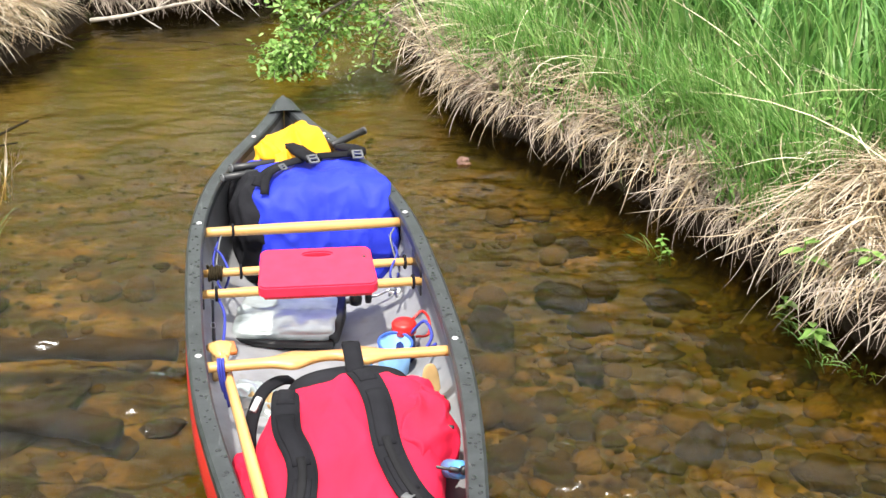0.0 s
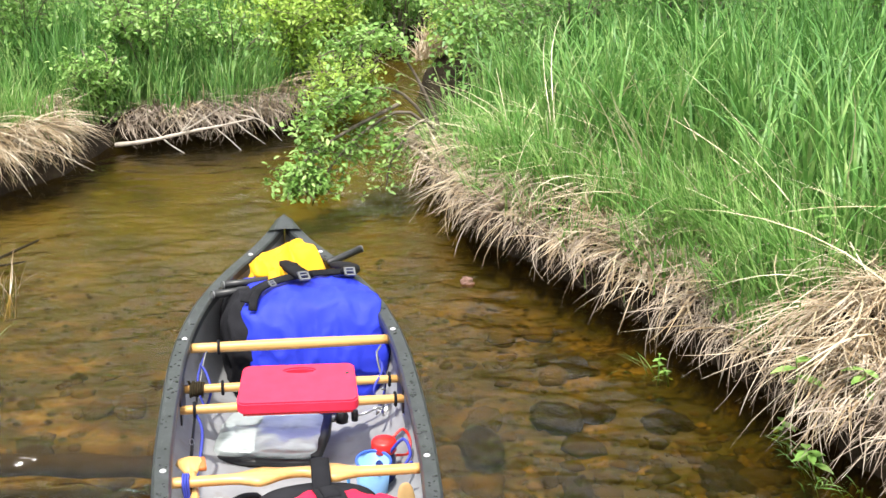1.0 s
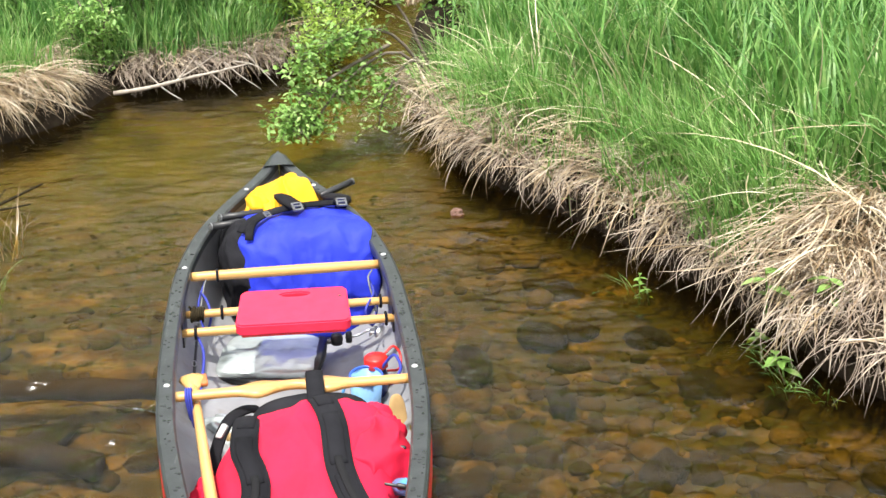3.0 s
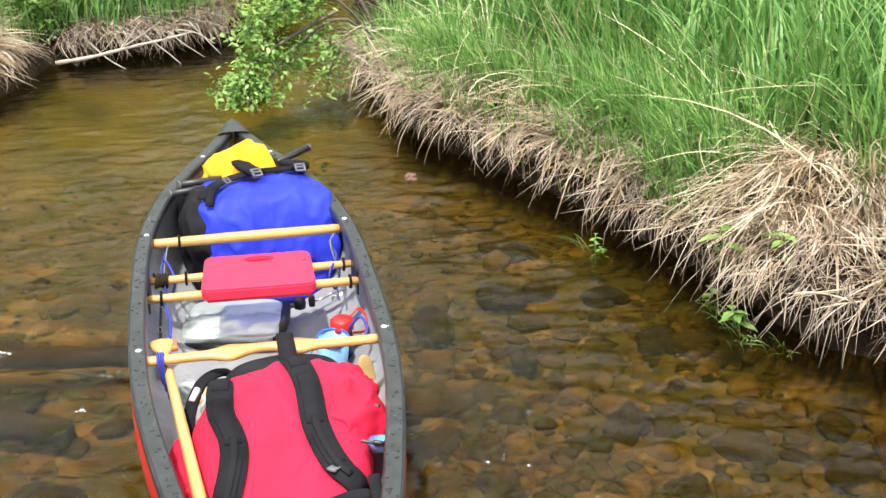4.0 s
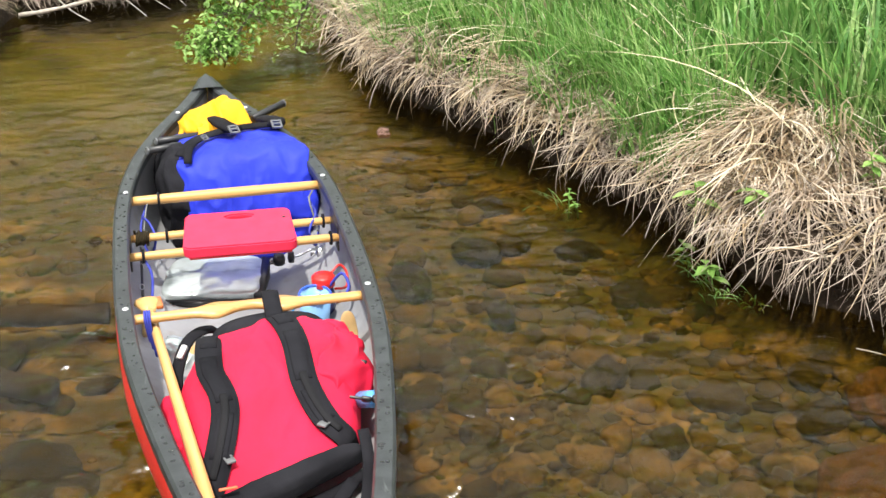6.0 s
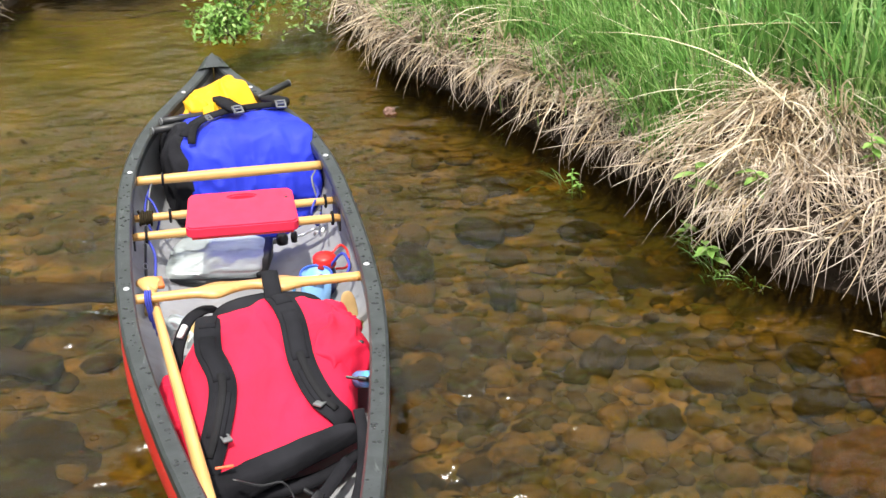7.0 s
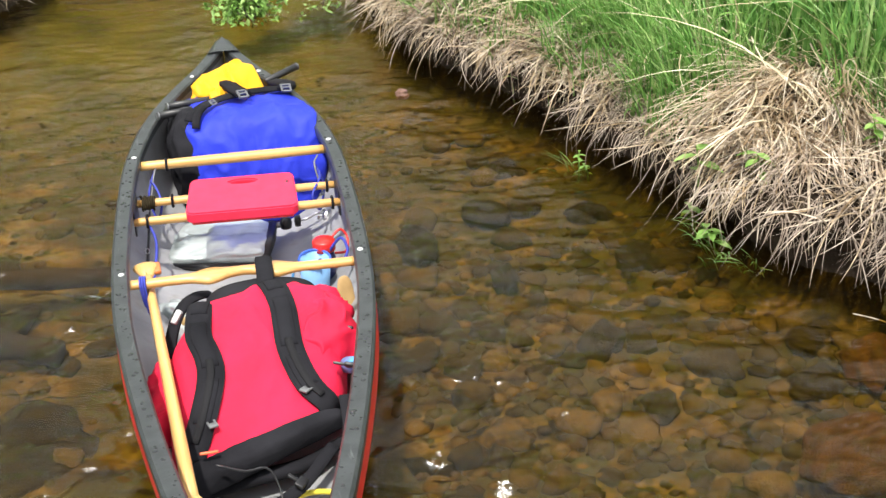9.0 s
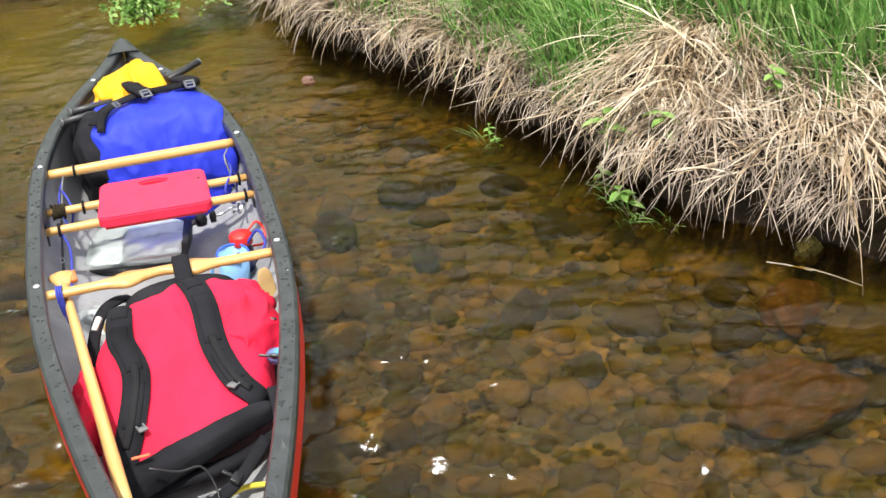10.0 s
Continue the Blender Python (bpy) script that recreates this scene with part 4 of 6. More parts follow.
def shrub(at, height, spread, stems, twigs, per_twig, size, material, label, lean=(0, 0), thick=0.010, name="shrub", gap=0.25):
    """Stems, twigs and leaves from one root."""
    thing = empty(name, pose(*at))
    wood, pts, per = [], [], int(per_twig * 1.5)
    for _ in range(stems):
        az, out = rng.uniform(0, 6.283), spread * rng.uniform(0.3, 1.0)
        top = np.array((math.sin(az) * out + lean[0], math.cos(az) * out + lean[1], height * rng.uniform(0.55, 1.05)))
        mid = top * np.array((0.35, 0.35, 0.6)) + rng.normal(0, 0.05, 3)
        c = curve_points([(0, 0, -0.05), mid, top], 8)
        wood.append(tube(c, np.linspace(thick, thick * 0.3, 8), 5))
        for _ in range(twigs):
            u = rng.uniform(gap, 1.0)
            b = c[int(u * 7)]
            a2 = rng.uniform(0, 6.283)
            ln = height * rng.uniform(0.12, 0.32)
            e = b + np.array((math.sin(a2) * ln, math.cos(a2) * ln, ln * rng.uniform(-0.35, 0.6)))
            tw = curve_points([b, (b + e) / 2 + rng.normal(0, 0.02, 3), e], 5)
            wood.append(tube(tw, np.linspace(thick * 0.32, thick * 0.12, 5), 3, caps=False))
            k = rng.uniform(0.15, 1.0, per)
            q = b + (e - b) * k[:, None] + rng.normal(0, size * 0.8, (per, 3))
            pts.append(q)
    part("trunk", joined(*wood), BARK, thing)
    v, f = leaves(np.vstack(pts), size)
    crown = new("crown", fast_mesh("crown", v, f, material))
    crown.parent = thing
    return tagged(thing, label, "shrub")


def on_ground(x, y):
    return (x, y, float(ground_height(x, y)))


# alder whose branches hang into the stream
alder = empty("alder_branch", pose(*on_ground(1.12, 4.55)))
az_ = alder.matrix_basis.translation.z
wood, pts = [], []
limbs = [[(0, 0, -0.05), (-0.3, -0.1, 0.25), (-0.62, -0.2, 0.12), (-0.85, -0.28, -0.12), (-0.93, -0.3, -0.30)],
         [(0, 0, -0.05), (-0.35, -0.1, 0.38), (-0.72, -0.2, 0.36), (-1.05, -0.26, 0.14)],
         [(0, 0, -0.05), (-0.25, 0.0, 0.5), (-0.5, -0.05, 0.75), (-0.85, -0.15, 0.62)],
         [(0, 0, -0.05), (-0.2, -0.15, 0.2), (-0.40, -0.25, 0.0), (-0.46, -0.28, -0.22)],
         [(-0.35, -0.1, 0.30), (-0.7, -0.2, 0.15), (-0.98, -0.3, -0.02), (-1.08, -0.32, -0.2)]]
for i, limb in enumerate(limbs):
    c = curve_points(limb, 14)
    wood.append(tube(c, np.linspace(0.014, 0.004, 14), 6))
    for _ in range(44 if i != 3 else 16):
        u = rng.uniform(0.45, 1.0)
        b = c[int(u * 13)]
        a2, ln = rng.uniform(0, 6.283), rng.uniform(0.08, 0.22)
        e = b + np.array((math.sin(a2) * ln, math.cos(a2) * ln, ln * rng.uniform(-0.9, 0.5)))
        wood.append(tube(curve_points([b, (b + e) / 2 + rng.normal(0, 0.01, 3), e], 4), (0.003, 0.0025, 0.002, 0.0015), 3, caps=False))
        k = rng.uniform(0.1, 1.0, 16)
        q = b + (e - b) * k[:, None] + rng.normal(0, 0.032, (16, 3))
        pts.append(q[q[:, 2] + az_ > 0.0])
part("limb", joined(*wood), BARK, alder)
v, f = leaves(np.vstack(pts), 0.046)
crown = new("crown", fast_mesh("crown", v, f, LEAF))
crown.parent = alder
tagged(alder, "leafy green alder branches drooping into the water", "shrub")

for x, y, h, sp, st, tw, per, sz, mat_, lab in (
        (0.15, 7.0, 0.95, 0.55, 10, 14, 10, 0.055, LEAF_YELLOW, "young yellow-green shrub on the far bank"),
        (0.45, 8.6, 1.0, 0.6, 9, 13, 10, 0.055, LEAF_YELLOW, "young yellow-green shrub on the far bank"),
        (0.15, 9.6, 1.1, 0.6, 9, 13, 10, 0.06, LEAF_YELLOW, "young yellow-green shrub on the far bank"),
        (0.75, 10.2, 1.2, 0.7, 9, 13, 10, 0.06, LEAF_YELLOW, "young yellow-green shrub on the far bank"),
        (1.75, 8.6, 0.9, 0.5, 8, 12, 10, 0.055, LEAF_YELLOW, "young yellow-green shrub by the stream bend"),
        (-0.35, 6.75, 0.7, 0.5, 10, 13, 10, 0.05, LEAF, "low green shrub above the cut bank"),
        (-1.28, 5.98, 0.5, 0.26, 9, 12, 10, 0.045, LEAF, "small green shrub between the tussocks"),
        (-0.95, 6.85, 1.25, 0.8, 12, 17, 11, 0.055, LEAF, "green alder shrub behind the bank"),
        (-2.0, 7.0, 1.4, 0.9, 11, 17, 11, 0.055, LEAF, "green alder shrub behind the bank"),
        (-3.3, 8.2, 1.9, 1.0, 10, 16, 10, 0.06, LEAF_DARK, "dark green alder shrub behind the bank"),
        (-0.2, 9.5, 1.6, 0.9, 9, 16, 10, 0.06, LEAF, "green alder shrub behind the bank"),
        (1.75, 7.0, 1.3, 0.8, 9, 15, 10, 0.055, LEAF, "green alder shrub beside the stream"),
        (2.2, 5.9, 1.5, 0.8, 9, 15, 10, 0.055, LEAF_DARK, "dark green alder shrub beside the stream"),
        (3.0, 5.2, 1.6, 0.9, 10, 16, 10, 0.055, LEAF_DARK, "dark green alder shrub behind the sedge"),
        (4.2, 4.6, 1.7, 1.0, 10, 16, 10, 0.06, LEAF_DARK, "dark green alder shrub behind the sedge"),
        (5.4, 4.2, 1.8, 1.0, 10, 16, 10, 0.06, LEAF_DARK, "dark green alder shrub behind the sedge"),
        (3.4, 7.2, 2.0, 1.1, 10, 18, 11, 0.065, LEAF_DARK, "dark green alder shrub far behind the sedge"),
        (1.4, 10.6, 1.9, 1.1, 10, 18, 11, 0.065, LEAF, "green alder shrub at the bend of the stream"),
        (-1.5, 10.5, 2.1, 1.2, 10, 18, 11, 0.065, LEAF, "green alder shrub far behind the bank"),
        (-3.2, 10.8, 2.3, 1.3, 10, 18, 11, 0.07, LEAF_DARK, "dark green alder shrub far behind the bank")):
    shrub(on_ground(x, y), h, sp, st, tw, per, sz, mat_, lab)

shrub(on_ground(0.28, 6.45), 0.75, 0.38, 10, 12, 9, 0.042, LEAF_YELLOW, "young yellow-green shrub leaning over the water", (0.16, -0.28))
shrub(on_ground(0.50, 7.10), 0.80, 0.40, 9, 12, 9, 0.045, LEAF_YELLOW, "young yellow-green shrub leaning over the water", (0.18, -0.20))

# low leafy cover under the shrubs
for n_u, box, hgt, mat_, lab in ((6000, (-4.5, 1.6, 6.6, 12.5), 0.7, LEAF, "low leafy green undergrowth under the shrubs"), (5000, (-1.0, 1.9, 7.3, 11.5), 0.8, LEAF_YELLOW, "yellow-green young undergrowth at the bend"),
                                 (6000, (1.15, 6.0, 4.6, 10.5), 1.0, LEAF_DARK, "low leafy green undergrowth behind the sedge")):
    q = land_points(n_u, *box, 0.15, 6.0)
    q[:, 2] += hgt * rng.random(len(q)) ** 0.7 * (0.45 + 0.55 * clumpy(q[:, 0] * 1.5, q[:, 1] * 1.5))
    v, f = leaves(q, 0.06)
    tagged(new("undergrowth", fast_mesh("undergrowth", v, f, mat_)), lab, "undergrowth", kind="stuff")

# woods that close the place; unseen tops added to shape the water's reflection
far_pts, far_wood = [], []
for k in range(70):
    a = k / 70 * 2 * math.pi
    r = rng.uniform(13.5, 22)
    cx, cy = 0.5 + r * math.sin(a), 2.0 + r * math.cos(a)
    if -6 < cx < 6 and cy < -6:
        continue
    h = rng.uniform(10.0, 13.0) if cy > 1 else rng.uniform(2.5, 5.5)
    z0 = float(ground_height(cx, cy))
    far_wood.append(tube(curve_points([(cx, cy, z0 - 0.1), (cx + 0.1, cy, z0 + h * 0.5), (cx, cy + 0.1, z0 + h * 0.95)], 6), np.linspace(0.07, 0.02, 6), 6))
    n_l = int(260 * h)
    q = rng.normal(0, 1, (n_l, 3))
    q = q / np.linalg.norm(q, axis=1)[:, None] * rng.uniform(0.3, 1, (n_l, 1)) ** 0.5
    far_pts.append(np.array((cx, cy, z0 + h * 0.52)) + q * np.array((1.2 + 0.12 * h, 1.2 + 0.12 * h, h * 0.52)) * (1 + 0.3 * np.sin(q[:, :1] * 7 + k)))
wv, wf = joined(*far_wood)
lv, lf = leaves(np.vstack(far_pts), 0.21)
woods = empty("far_woods")
part("trunk", (wv, wf), BARK, woods)
crown = new("crown", fast_mesh("crown", lv, lf, LEAF))
crown.parent = woods
tagged(woods, "dense dark green thicket round the meadow", "woods", kind="stuff")

# bleached log and sticks on the left bank
log_c = curve_points([(-1.18, 5.68, 0.05), (-0.92, 5.63, 0.09), (-0.60, 5.69, 0.14), (-0.40, 5.66, 0.18), (-0.17, 5.70, 0.22)], 18)
drift = part("driftwood_log", tube(log_c, [0.016 - 0.0006 * k + 0.002 * math.sin(k * 2.3) for k in range(18)], 8), DEADWOOD)
tagged(drift, "thin bleached dead trunk lying along the bank", "log")
for a, b, r in (((-0.95, 5.82, 0.17), (-0.68, 5.56, 0.0), 0.007), ((-0.58, 5.86, 0.22), (-0.28, 5.62, 0.0), 0.006), ((-0.72, 5.66, 0.12), (-0.56, 5.90, 0.28), 0.005),
                ((-0.3, 5.92, 0.2), (-0.02, 5.80, 0.10), 0.006), ((-0.68, 5.66, 0.15), (-0.40, 5.76, 0.30), 0.006), ((-0.36, 5.80, 0.22), (-0.10, 5.70, 0.02), 0.005), ((-0.2, 5.95, 0.25), (0.02, 5.88, 0.0), 0.006)):
    m_ = [(a[i] + b[i]) / 2 + rng.normal(0, 0.02) for i in range(3)]
    tagged(part("stick", tube(curve_points([a, m_, b], 7), np.linspace(r, r * 0.5, 7), 6), DEADWOOD), "grey dead stick leaning on the bank", "stick", "bank sticks")
for a, b, r in (((-1.75, 2.9, -0.02), (-1.32, 3.2, 0.10), 0.012), ((-1.70, 3.05, 0.0), (-1.35, 2.95, 0.06), 0.008), ((-1.62, 2.75, 0.0), (-1.48, 3.0, 0.14), 0.006)):
    m_ = [(a[i] + b[i]) / 2 + rng.normal(0, 0.02) for i in range(3)]
    tagged(part("stick", tube(curve_points([a, m_, b], 7), np.linspace(r, r * 0.5, 7), 6), SUNKEN), "dark wet stick rising from the water", "stick", "water sticks")
for a, b in (((2.13, -0.37, 0.004), (2.24, -0.50, 0.006)), ((2.22, -0.45, 0.005), (2.34, -0.66, 0.004))):
    tagged(part("straw", tube(curve_points([a, tuple((np.array(a) + np.array(b)) / 2 + np.array((0.006, 0.004, 0.001))), b], 6), np.linspace(0.0022, 0.0014, 6), 5), DRY), "thin pale dead straw afloat beside the bank", "straw", "floating straws")


def herb(at, height, n_leaves, size, label, lean=(0, 0), material=LEAF):
    """A small broad-leaved plant."""
    thing = empty("herb", pose(*at))
    c = curve_points([(0, 0, -0.03), (lean[0] * 0.4, lean[1] * 0.4, height * 0.55), (lean[0], lean[1], height)], 7)
    part("stem", tube(c, np.linspace(0.004, 0.002, 7), 5), material, thing)
    for k in range(n_leaves):
        b = c[min(6, 2 + int(5 * k / n_leaves))]
        a = k * 2.4
        s, ln = size * rng.uniform(0.8, 1.2), 0.0
        d = np.array((math.sin(a), math.cos(a), 0.15))
        sd = np.array((math.cos(a), -math.sin(a), 0.0))
        rows = []
        for u, w in ((0, 0.03), (0.25, 0.2), (0.5, 0.26), (0.75, 0.17), (1, 0.02)):
            mid = b + d * s * u - np.array((0, 0, 0.35 * s * u * u))
            rows += [mid - sd * w * s + np.array((0, 0, 0.05 * s)), mid, mid + sd * w * s + np.array((0, 0, 0.05 * s))]
        fs = [(3 * i + j, 3 * i + j + 1, 3 * i + j + 4, 3 * i + j + 3) for i in range(4) for j in range(2)]
        part("leaf", (rows, fs), material, thing)
    return tagged(thing, label, "plant")


herb((1.56, 1.22, -0.03), 0.11, 9, 0.036, "small green herb standing at the water's edge")
herb((1.60, 1.20, -0.03), 0.06, 10, 0.030, "small green herb standing at the water's edge", (-0.03, -0.02))
herb((1.84, 0.44, 0.20), 0.21, 4, 0.105, "broad-leaved bright green plant in dry grass", (-0.05, -0.08))
herb((1.86, 0.27, 0.0), 0.12, 9, 0.07, "green leafy plant under the overhanging grass", (-0.07, -0.06))
for cx, cy, m_, hi_, az_ in ((1.53, 1.24, 9, 0.22, -1.9), (1.87, 0.25, 18, 0.17, -2.0), (1.94, 0.13, 16, 0.15, -2.2), (1.90, 0.36, 18, 0.20, -1.9)):
    p_ = np.column_stack([rng.normal(cx, 0.035, m_), rng.normal(cy, 0.045, m_), np.full(m_, -0.03)])
    grass("green_shoots", p_, rng.normal(az_, 0.7, m_), uni(hi_ * 0.5, hi_, m_), uni(0.005, 0.010, m_), uni(0.3, 1.0, m_), uni(0.4, 1.6, m_), LIME, "fresh green shoots at the foot of the bank")
for hx, hy, hh, hl, hs in ((1.78, 1.72, 0.22, 11, 0.06), (1.62, 2.0, 0.2, 10, 0.055), (2.0, 1.5, 0.25, 12, 0.065), (1.93, 0.66, 0.18, 10, 0.07), (2.06, 0.3, 0.2, 11, 0.07),
                           (1.42, 2.55, 0.2, 10, 0.055), (1.22, 3.1, 0.2, 10, 0.05), (2.3, 1.2, 0.28, 12, 0.06), (2.42, 0.1, 0.2, 10, 0.06), (1.5, 2.3, 0.24, 12, 0.05)):
    herb((hx, hy, float(ground_height(hx, hy))), hh, hl, hs, "low leafy green weed among dead grass", (-0.06, -0.04))
herb((2.42, -0.20, 0.03), 0.12, 9, 0.05, "green leafy plant under the overhanging grass", (-0.05, -0.06))
herb((2.62, -0.12, 0.12), 0.2, 8, 0.08, "green leafy plant among dry grass stems", (-0.08, -0.1))

# ---- the canoe ----
HB = [(-2.34, 0.006), (-2.15, 0.047), (-1.8, 0.115), (-1.35, 0.218), (-1.05, 0.280), (-0.65, 0.350), (-0.3, 0.398), (0.1, 0.422), (0.5, 0.428), (0.9, 0.425),
      (1.2, 0.400), (1.5, 0.345), (1.8, 0.238), (2.1, 0.088), (2.34, 0.006)]


def half_beam(y):
    a = np.array(HB)
    ys = np.asarray(y, float)
    return np.mean([np.interp(ys + o, a[:, 0], a[:, 1]) for o in (-0.12, -0.06, 0, 0.06, 0.12)], 0) * np.clip((2.36 - np.abs(ys)) / 0.1, 0, 1) ** 0.5


def sheer(y):
    return 0.274 + 0.125 * (np.abs(y) / 2.36) ** 2.6


def keel(y):
    return -0.115 + 0.30 * np.clip((np.abs(y) - 1.75) / 0.62, 0, 1) ** 2.4


def section(t, e):
    """Half width at height t of the side (0 keel, 1 gunwale); e: 0 amidships, 1 at the stems."""
    n_ = 3.0 - 1.8 * e ** 3
    return max(1 - (1 - t) ** n_, 0.0) ** (1 / n_) * (1 + 0.13 * math.sin(math.pi * t) * (1 - e ** 4))


def hull_shell(inset, lift):
    v, f = [], []
    ys = np.concatenate([np.linspace(-2.36, -2.0, 10)[:-1], np.linspace(-2.0, 2.0, 56), np.linspace(2.0, 2.36, 10)[1:]])
    if inset:
        ys = ys * 0.994
    ts = np.linspace(0, 1, 13) ** 2.0
    for y in ys:
        b, zs, zk = max(float(half_beam(y)) - inset, 0.002), float(sheer(y)), float(keel(y)) + lift
        e = abs(y) / 2.36
        prof = [(b * section(t, e), zk + (zs - zk) * t) for t in ts]
        row = [(-x, y, z) for x, z in prof[::-1]] + [(x, y, z) for x, z in prof[1:]]
        v += row
    k = 25
    for i in range(len(ys) - 1):
        for j in range(k - 1):
            q = (i * k + j, i * k + j + 1, (i + 1) * k + j + 1, (i + 1) * k + j)
            f.append(q if not inset else q[::-1])
    return v, f


def waterline(y):
    """Half width of the hull at the surface."""
    b_, zs, zk = float(half_beam(y)), float(sheer(y)), float(keel(y))
    t_ = (0 - zk) / (zs - zk)
    if t_ <= 0.001:
        return 0.0
    e = abs(y) / 2.36
    return b_ * section(t_, e)


wx, wy = lines(-2.3, 2.9, 0.025, 4.4, 1.5), lines(-2.3, 8.0, 0.025, 15.0, 1.3)
wx, wy = wx[(wx > -4.3) & (wx < 4.7)], wy[(wy > -14.2) & (wy < 13.2)]
WX, WY = np.meshgrid(wx, wy)
waves = np.zeros_like(WX)
wrng = np.random.default_rng(11)
for wl in np.geomspace(0.055, 0.42, 48):
    a = wrng.normal(0.0, 0.75)                      # mostly along the current
    kx, ky = math.sin(a) * 6.283 / wl, math.cos(a) * 6.283 / wl
    bend = 0.6 * np.sin(WX * wrng.uniform(1, 4) + wrng.uniform(0, 6)) + 0.6 * np.sin(WY * wrng.uniform(1, 3) + wrng.uniform(0, 6))
    waves += wl * 0.0130 * (0.08 / wl) ** 0.25 * np.sin(kx * WX + ky * WY + 2.0 * bend + wrng.uniform(0, 6.283)) * (0.6 + 0.4 * np.sin(WX * wrng.uniform(1, 3) + WY * wrng.uniform(1, 3) + wrng.uniform(0, 6)))
wline = np.array([waterline(y) if abs(y) < 2.34 else 0.0 for y in wy])[:, None] + 0 * WX
near_hull = np.exp(-np.clip(np.hypot(np.clip(np.abs(WX) - wline, 0, 9), np.clip(np.abs(WY) - 2.3, 0, 9)), 0, 9) / 0.35)
riffle = 0.45 + 0.55 * smooth(0.5 + 0.8 * ripple(WX * 0.9 + 2, WY * 0.9)) + 1.3 * near_hull + 1.7 * smooth((0.5 - WY) / 1.5) * (0.35 + 0.65 * smooth(0.5 + 1.2 * ripple(WX * 1.7 + 5, WY * 1.7 + 1)))
waves *= (1 - 0.55 * smooth((WY - 1.8) / 2.4)) * riffle * smooth((4.2 - np.abs(WX)) / 1.0)
# the surface dips behind the sunken log and breaks into short standing waves
sill = 0.77 - 0.10 * (WX + 0.5)
past = np.clip(sill - WY, 0, None)
left_arm = smooth((-WX - 0.30) / 0.15) * smooth((WX + 2.6) / 0.6)
waves += left_arm * np.where(WY < sill, -0.045 * smooth(past / 0.07) * np.exp(-past / 1.1) + 0.011 * np.sin(past * 26 + 1.5 * np.sin(WX * 5)) * smooth(past / 0.08) * np.exp(-past / 0.5), 0.006 * np.exp(-(WY - sill) / 0.08))
# choppy run below the log
waves += left_arm * smooth(past / 0.2) * 0.006 * (np.sin(WX * 17 + WY * 31 + 2.2 * np.sin(WX * 4.1 + 1)) + np.sin(WX * -23 + WY * 38 + 2.0 * np.sin(WY * 5.3)))
inside = np.abs(WX) < wline - 0.005
WXs = np.where(inside, np.sign(WX + 1e-6) * (wline - 0.005), WX)
nw = len(wx)
q = (np.arange(len(wy) - 1)[:, None] * nw + np.arange(nw - 1)[None]).ravel()
wf_ = np.stack([q, q + 1, q + nw + 1, q + nw], -1)
wf_ = wf_[~inside.ravel()[wf_].all(1)]
water = new("water", fast_mesh("water", np.stack([WXs, WY, np.where(inside, 0, waves)], -1).reshape(-1, 3), wf_, WATER))
tagged(water, "clear tea-brown stream water with small ripples", "water", kind="structure")

canoe = tagged(empty("canoe", pose(0, 0, 0)), "red canoe with dark grey gunwales, loaded, afloat in the stream", "canoe")
drop_mesh = mesh_of("water_drop", *lathe([(1.0, 0.0), (0.92, 0.45), (0.65, 0.8), (0.2, 0.98)], 8), DROP)
part("hull", hull_shell(0.0, 0.0), HULL, canoe, "glossy red outer hull")
part("lining", hull_shell(0.010, 0.012), LINING, canoe, "scuffed grey inner hull")
for side in (-1, 1):
    ys = np.linspace(-2.33, 2.33, 90)
    v, f = [], []
    prof = [(-0.025, -0.020), (-0.025, 0.010), (-0.018, 0.018), (0.026, 0.018), (0.035, 0.010), (0.035, -0.026), (0.022, -0.026), (0.018, -0.004), (-0.014, -0.004), (-0.016, -0.020)]
    c = np.stack([side * half_beam(ys), ys, sheer(ys)], -1)
    tn = np.gradient(c, axis=0)
    for q, t in zip(c, tn):
        o = np.array((t[1], -t[0], 0.0)) * side
        o /= np.linalg.norm(o)
        for a, h in prof:
            w = q + o * a + np.array((0, 0, h))
            w[0] = side * max(side * w[0], 0.001)
            v.append(w)
    m = len(prof)
    for i in range(len(ys) - 1):
        for k in range(m):
            q = (i * m + k, i * m + (k + 1) % m, (i + 1) * m + (k + 1) % m, (i + 1) * m + k)
            f.append(q if side > 0 else q[::-1])
    f += [tuple(range(m)), tuple((len(ys) - 1) * m + k for k in range(m))]
    rail = part("gunwale", (v, f), RAIL, canoe, "dark grey vinyl gunwale with water drops", smooth=False)
    for k in range(85):
        y = wrng.uniform(-1.6, 1.2) if k % 4 else wrng.uniform(-1.6, 2.1)
        o = new("water_drop", drop_mesh)
        o.parent = rail
        r = wrng.uniform(0.0025, 0.0065)
        o.matrix_basis = Matrix.LocRotScale((side * (float(half_beam(y)) + wrng.uniform(-0.014, 0.022)), y, float(sheer(y)) + 0.0178), Euler((0, 0, wrng.uniform(0, 3))), (r, r * wrng.uniform(1, 1.9), r * 0.45))
for s in (-1, 1):
    ys = np.linspace(2.20, 2.375, 12) * s
    v, f = [], []
    for y in ys:
        b, z = float(half_beam(y)) + 0.030 * min(1, (2.385 - abs(y)) / 0.05), float(sheer(y)) + 0.024
        for u in (-1, -0.9, -0.5, 0, 0.5, 0.9, 1):
            v.append((u * b, y, z + 0.008 * (1 - abs(u) ** 3) - (0.02 if abs(u) == 1 else 0)))
    f = [(i * 7 + k, i * 7 + k + 1, i * 7 + 8 + k, i * 7 + 7 + k)[::s] for i in range(11) for k in range(6)]
    part("deck_plate", (v, f), RAIL, canoe, "dark moulded end cap")


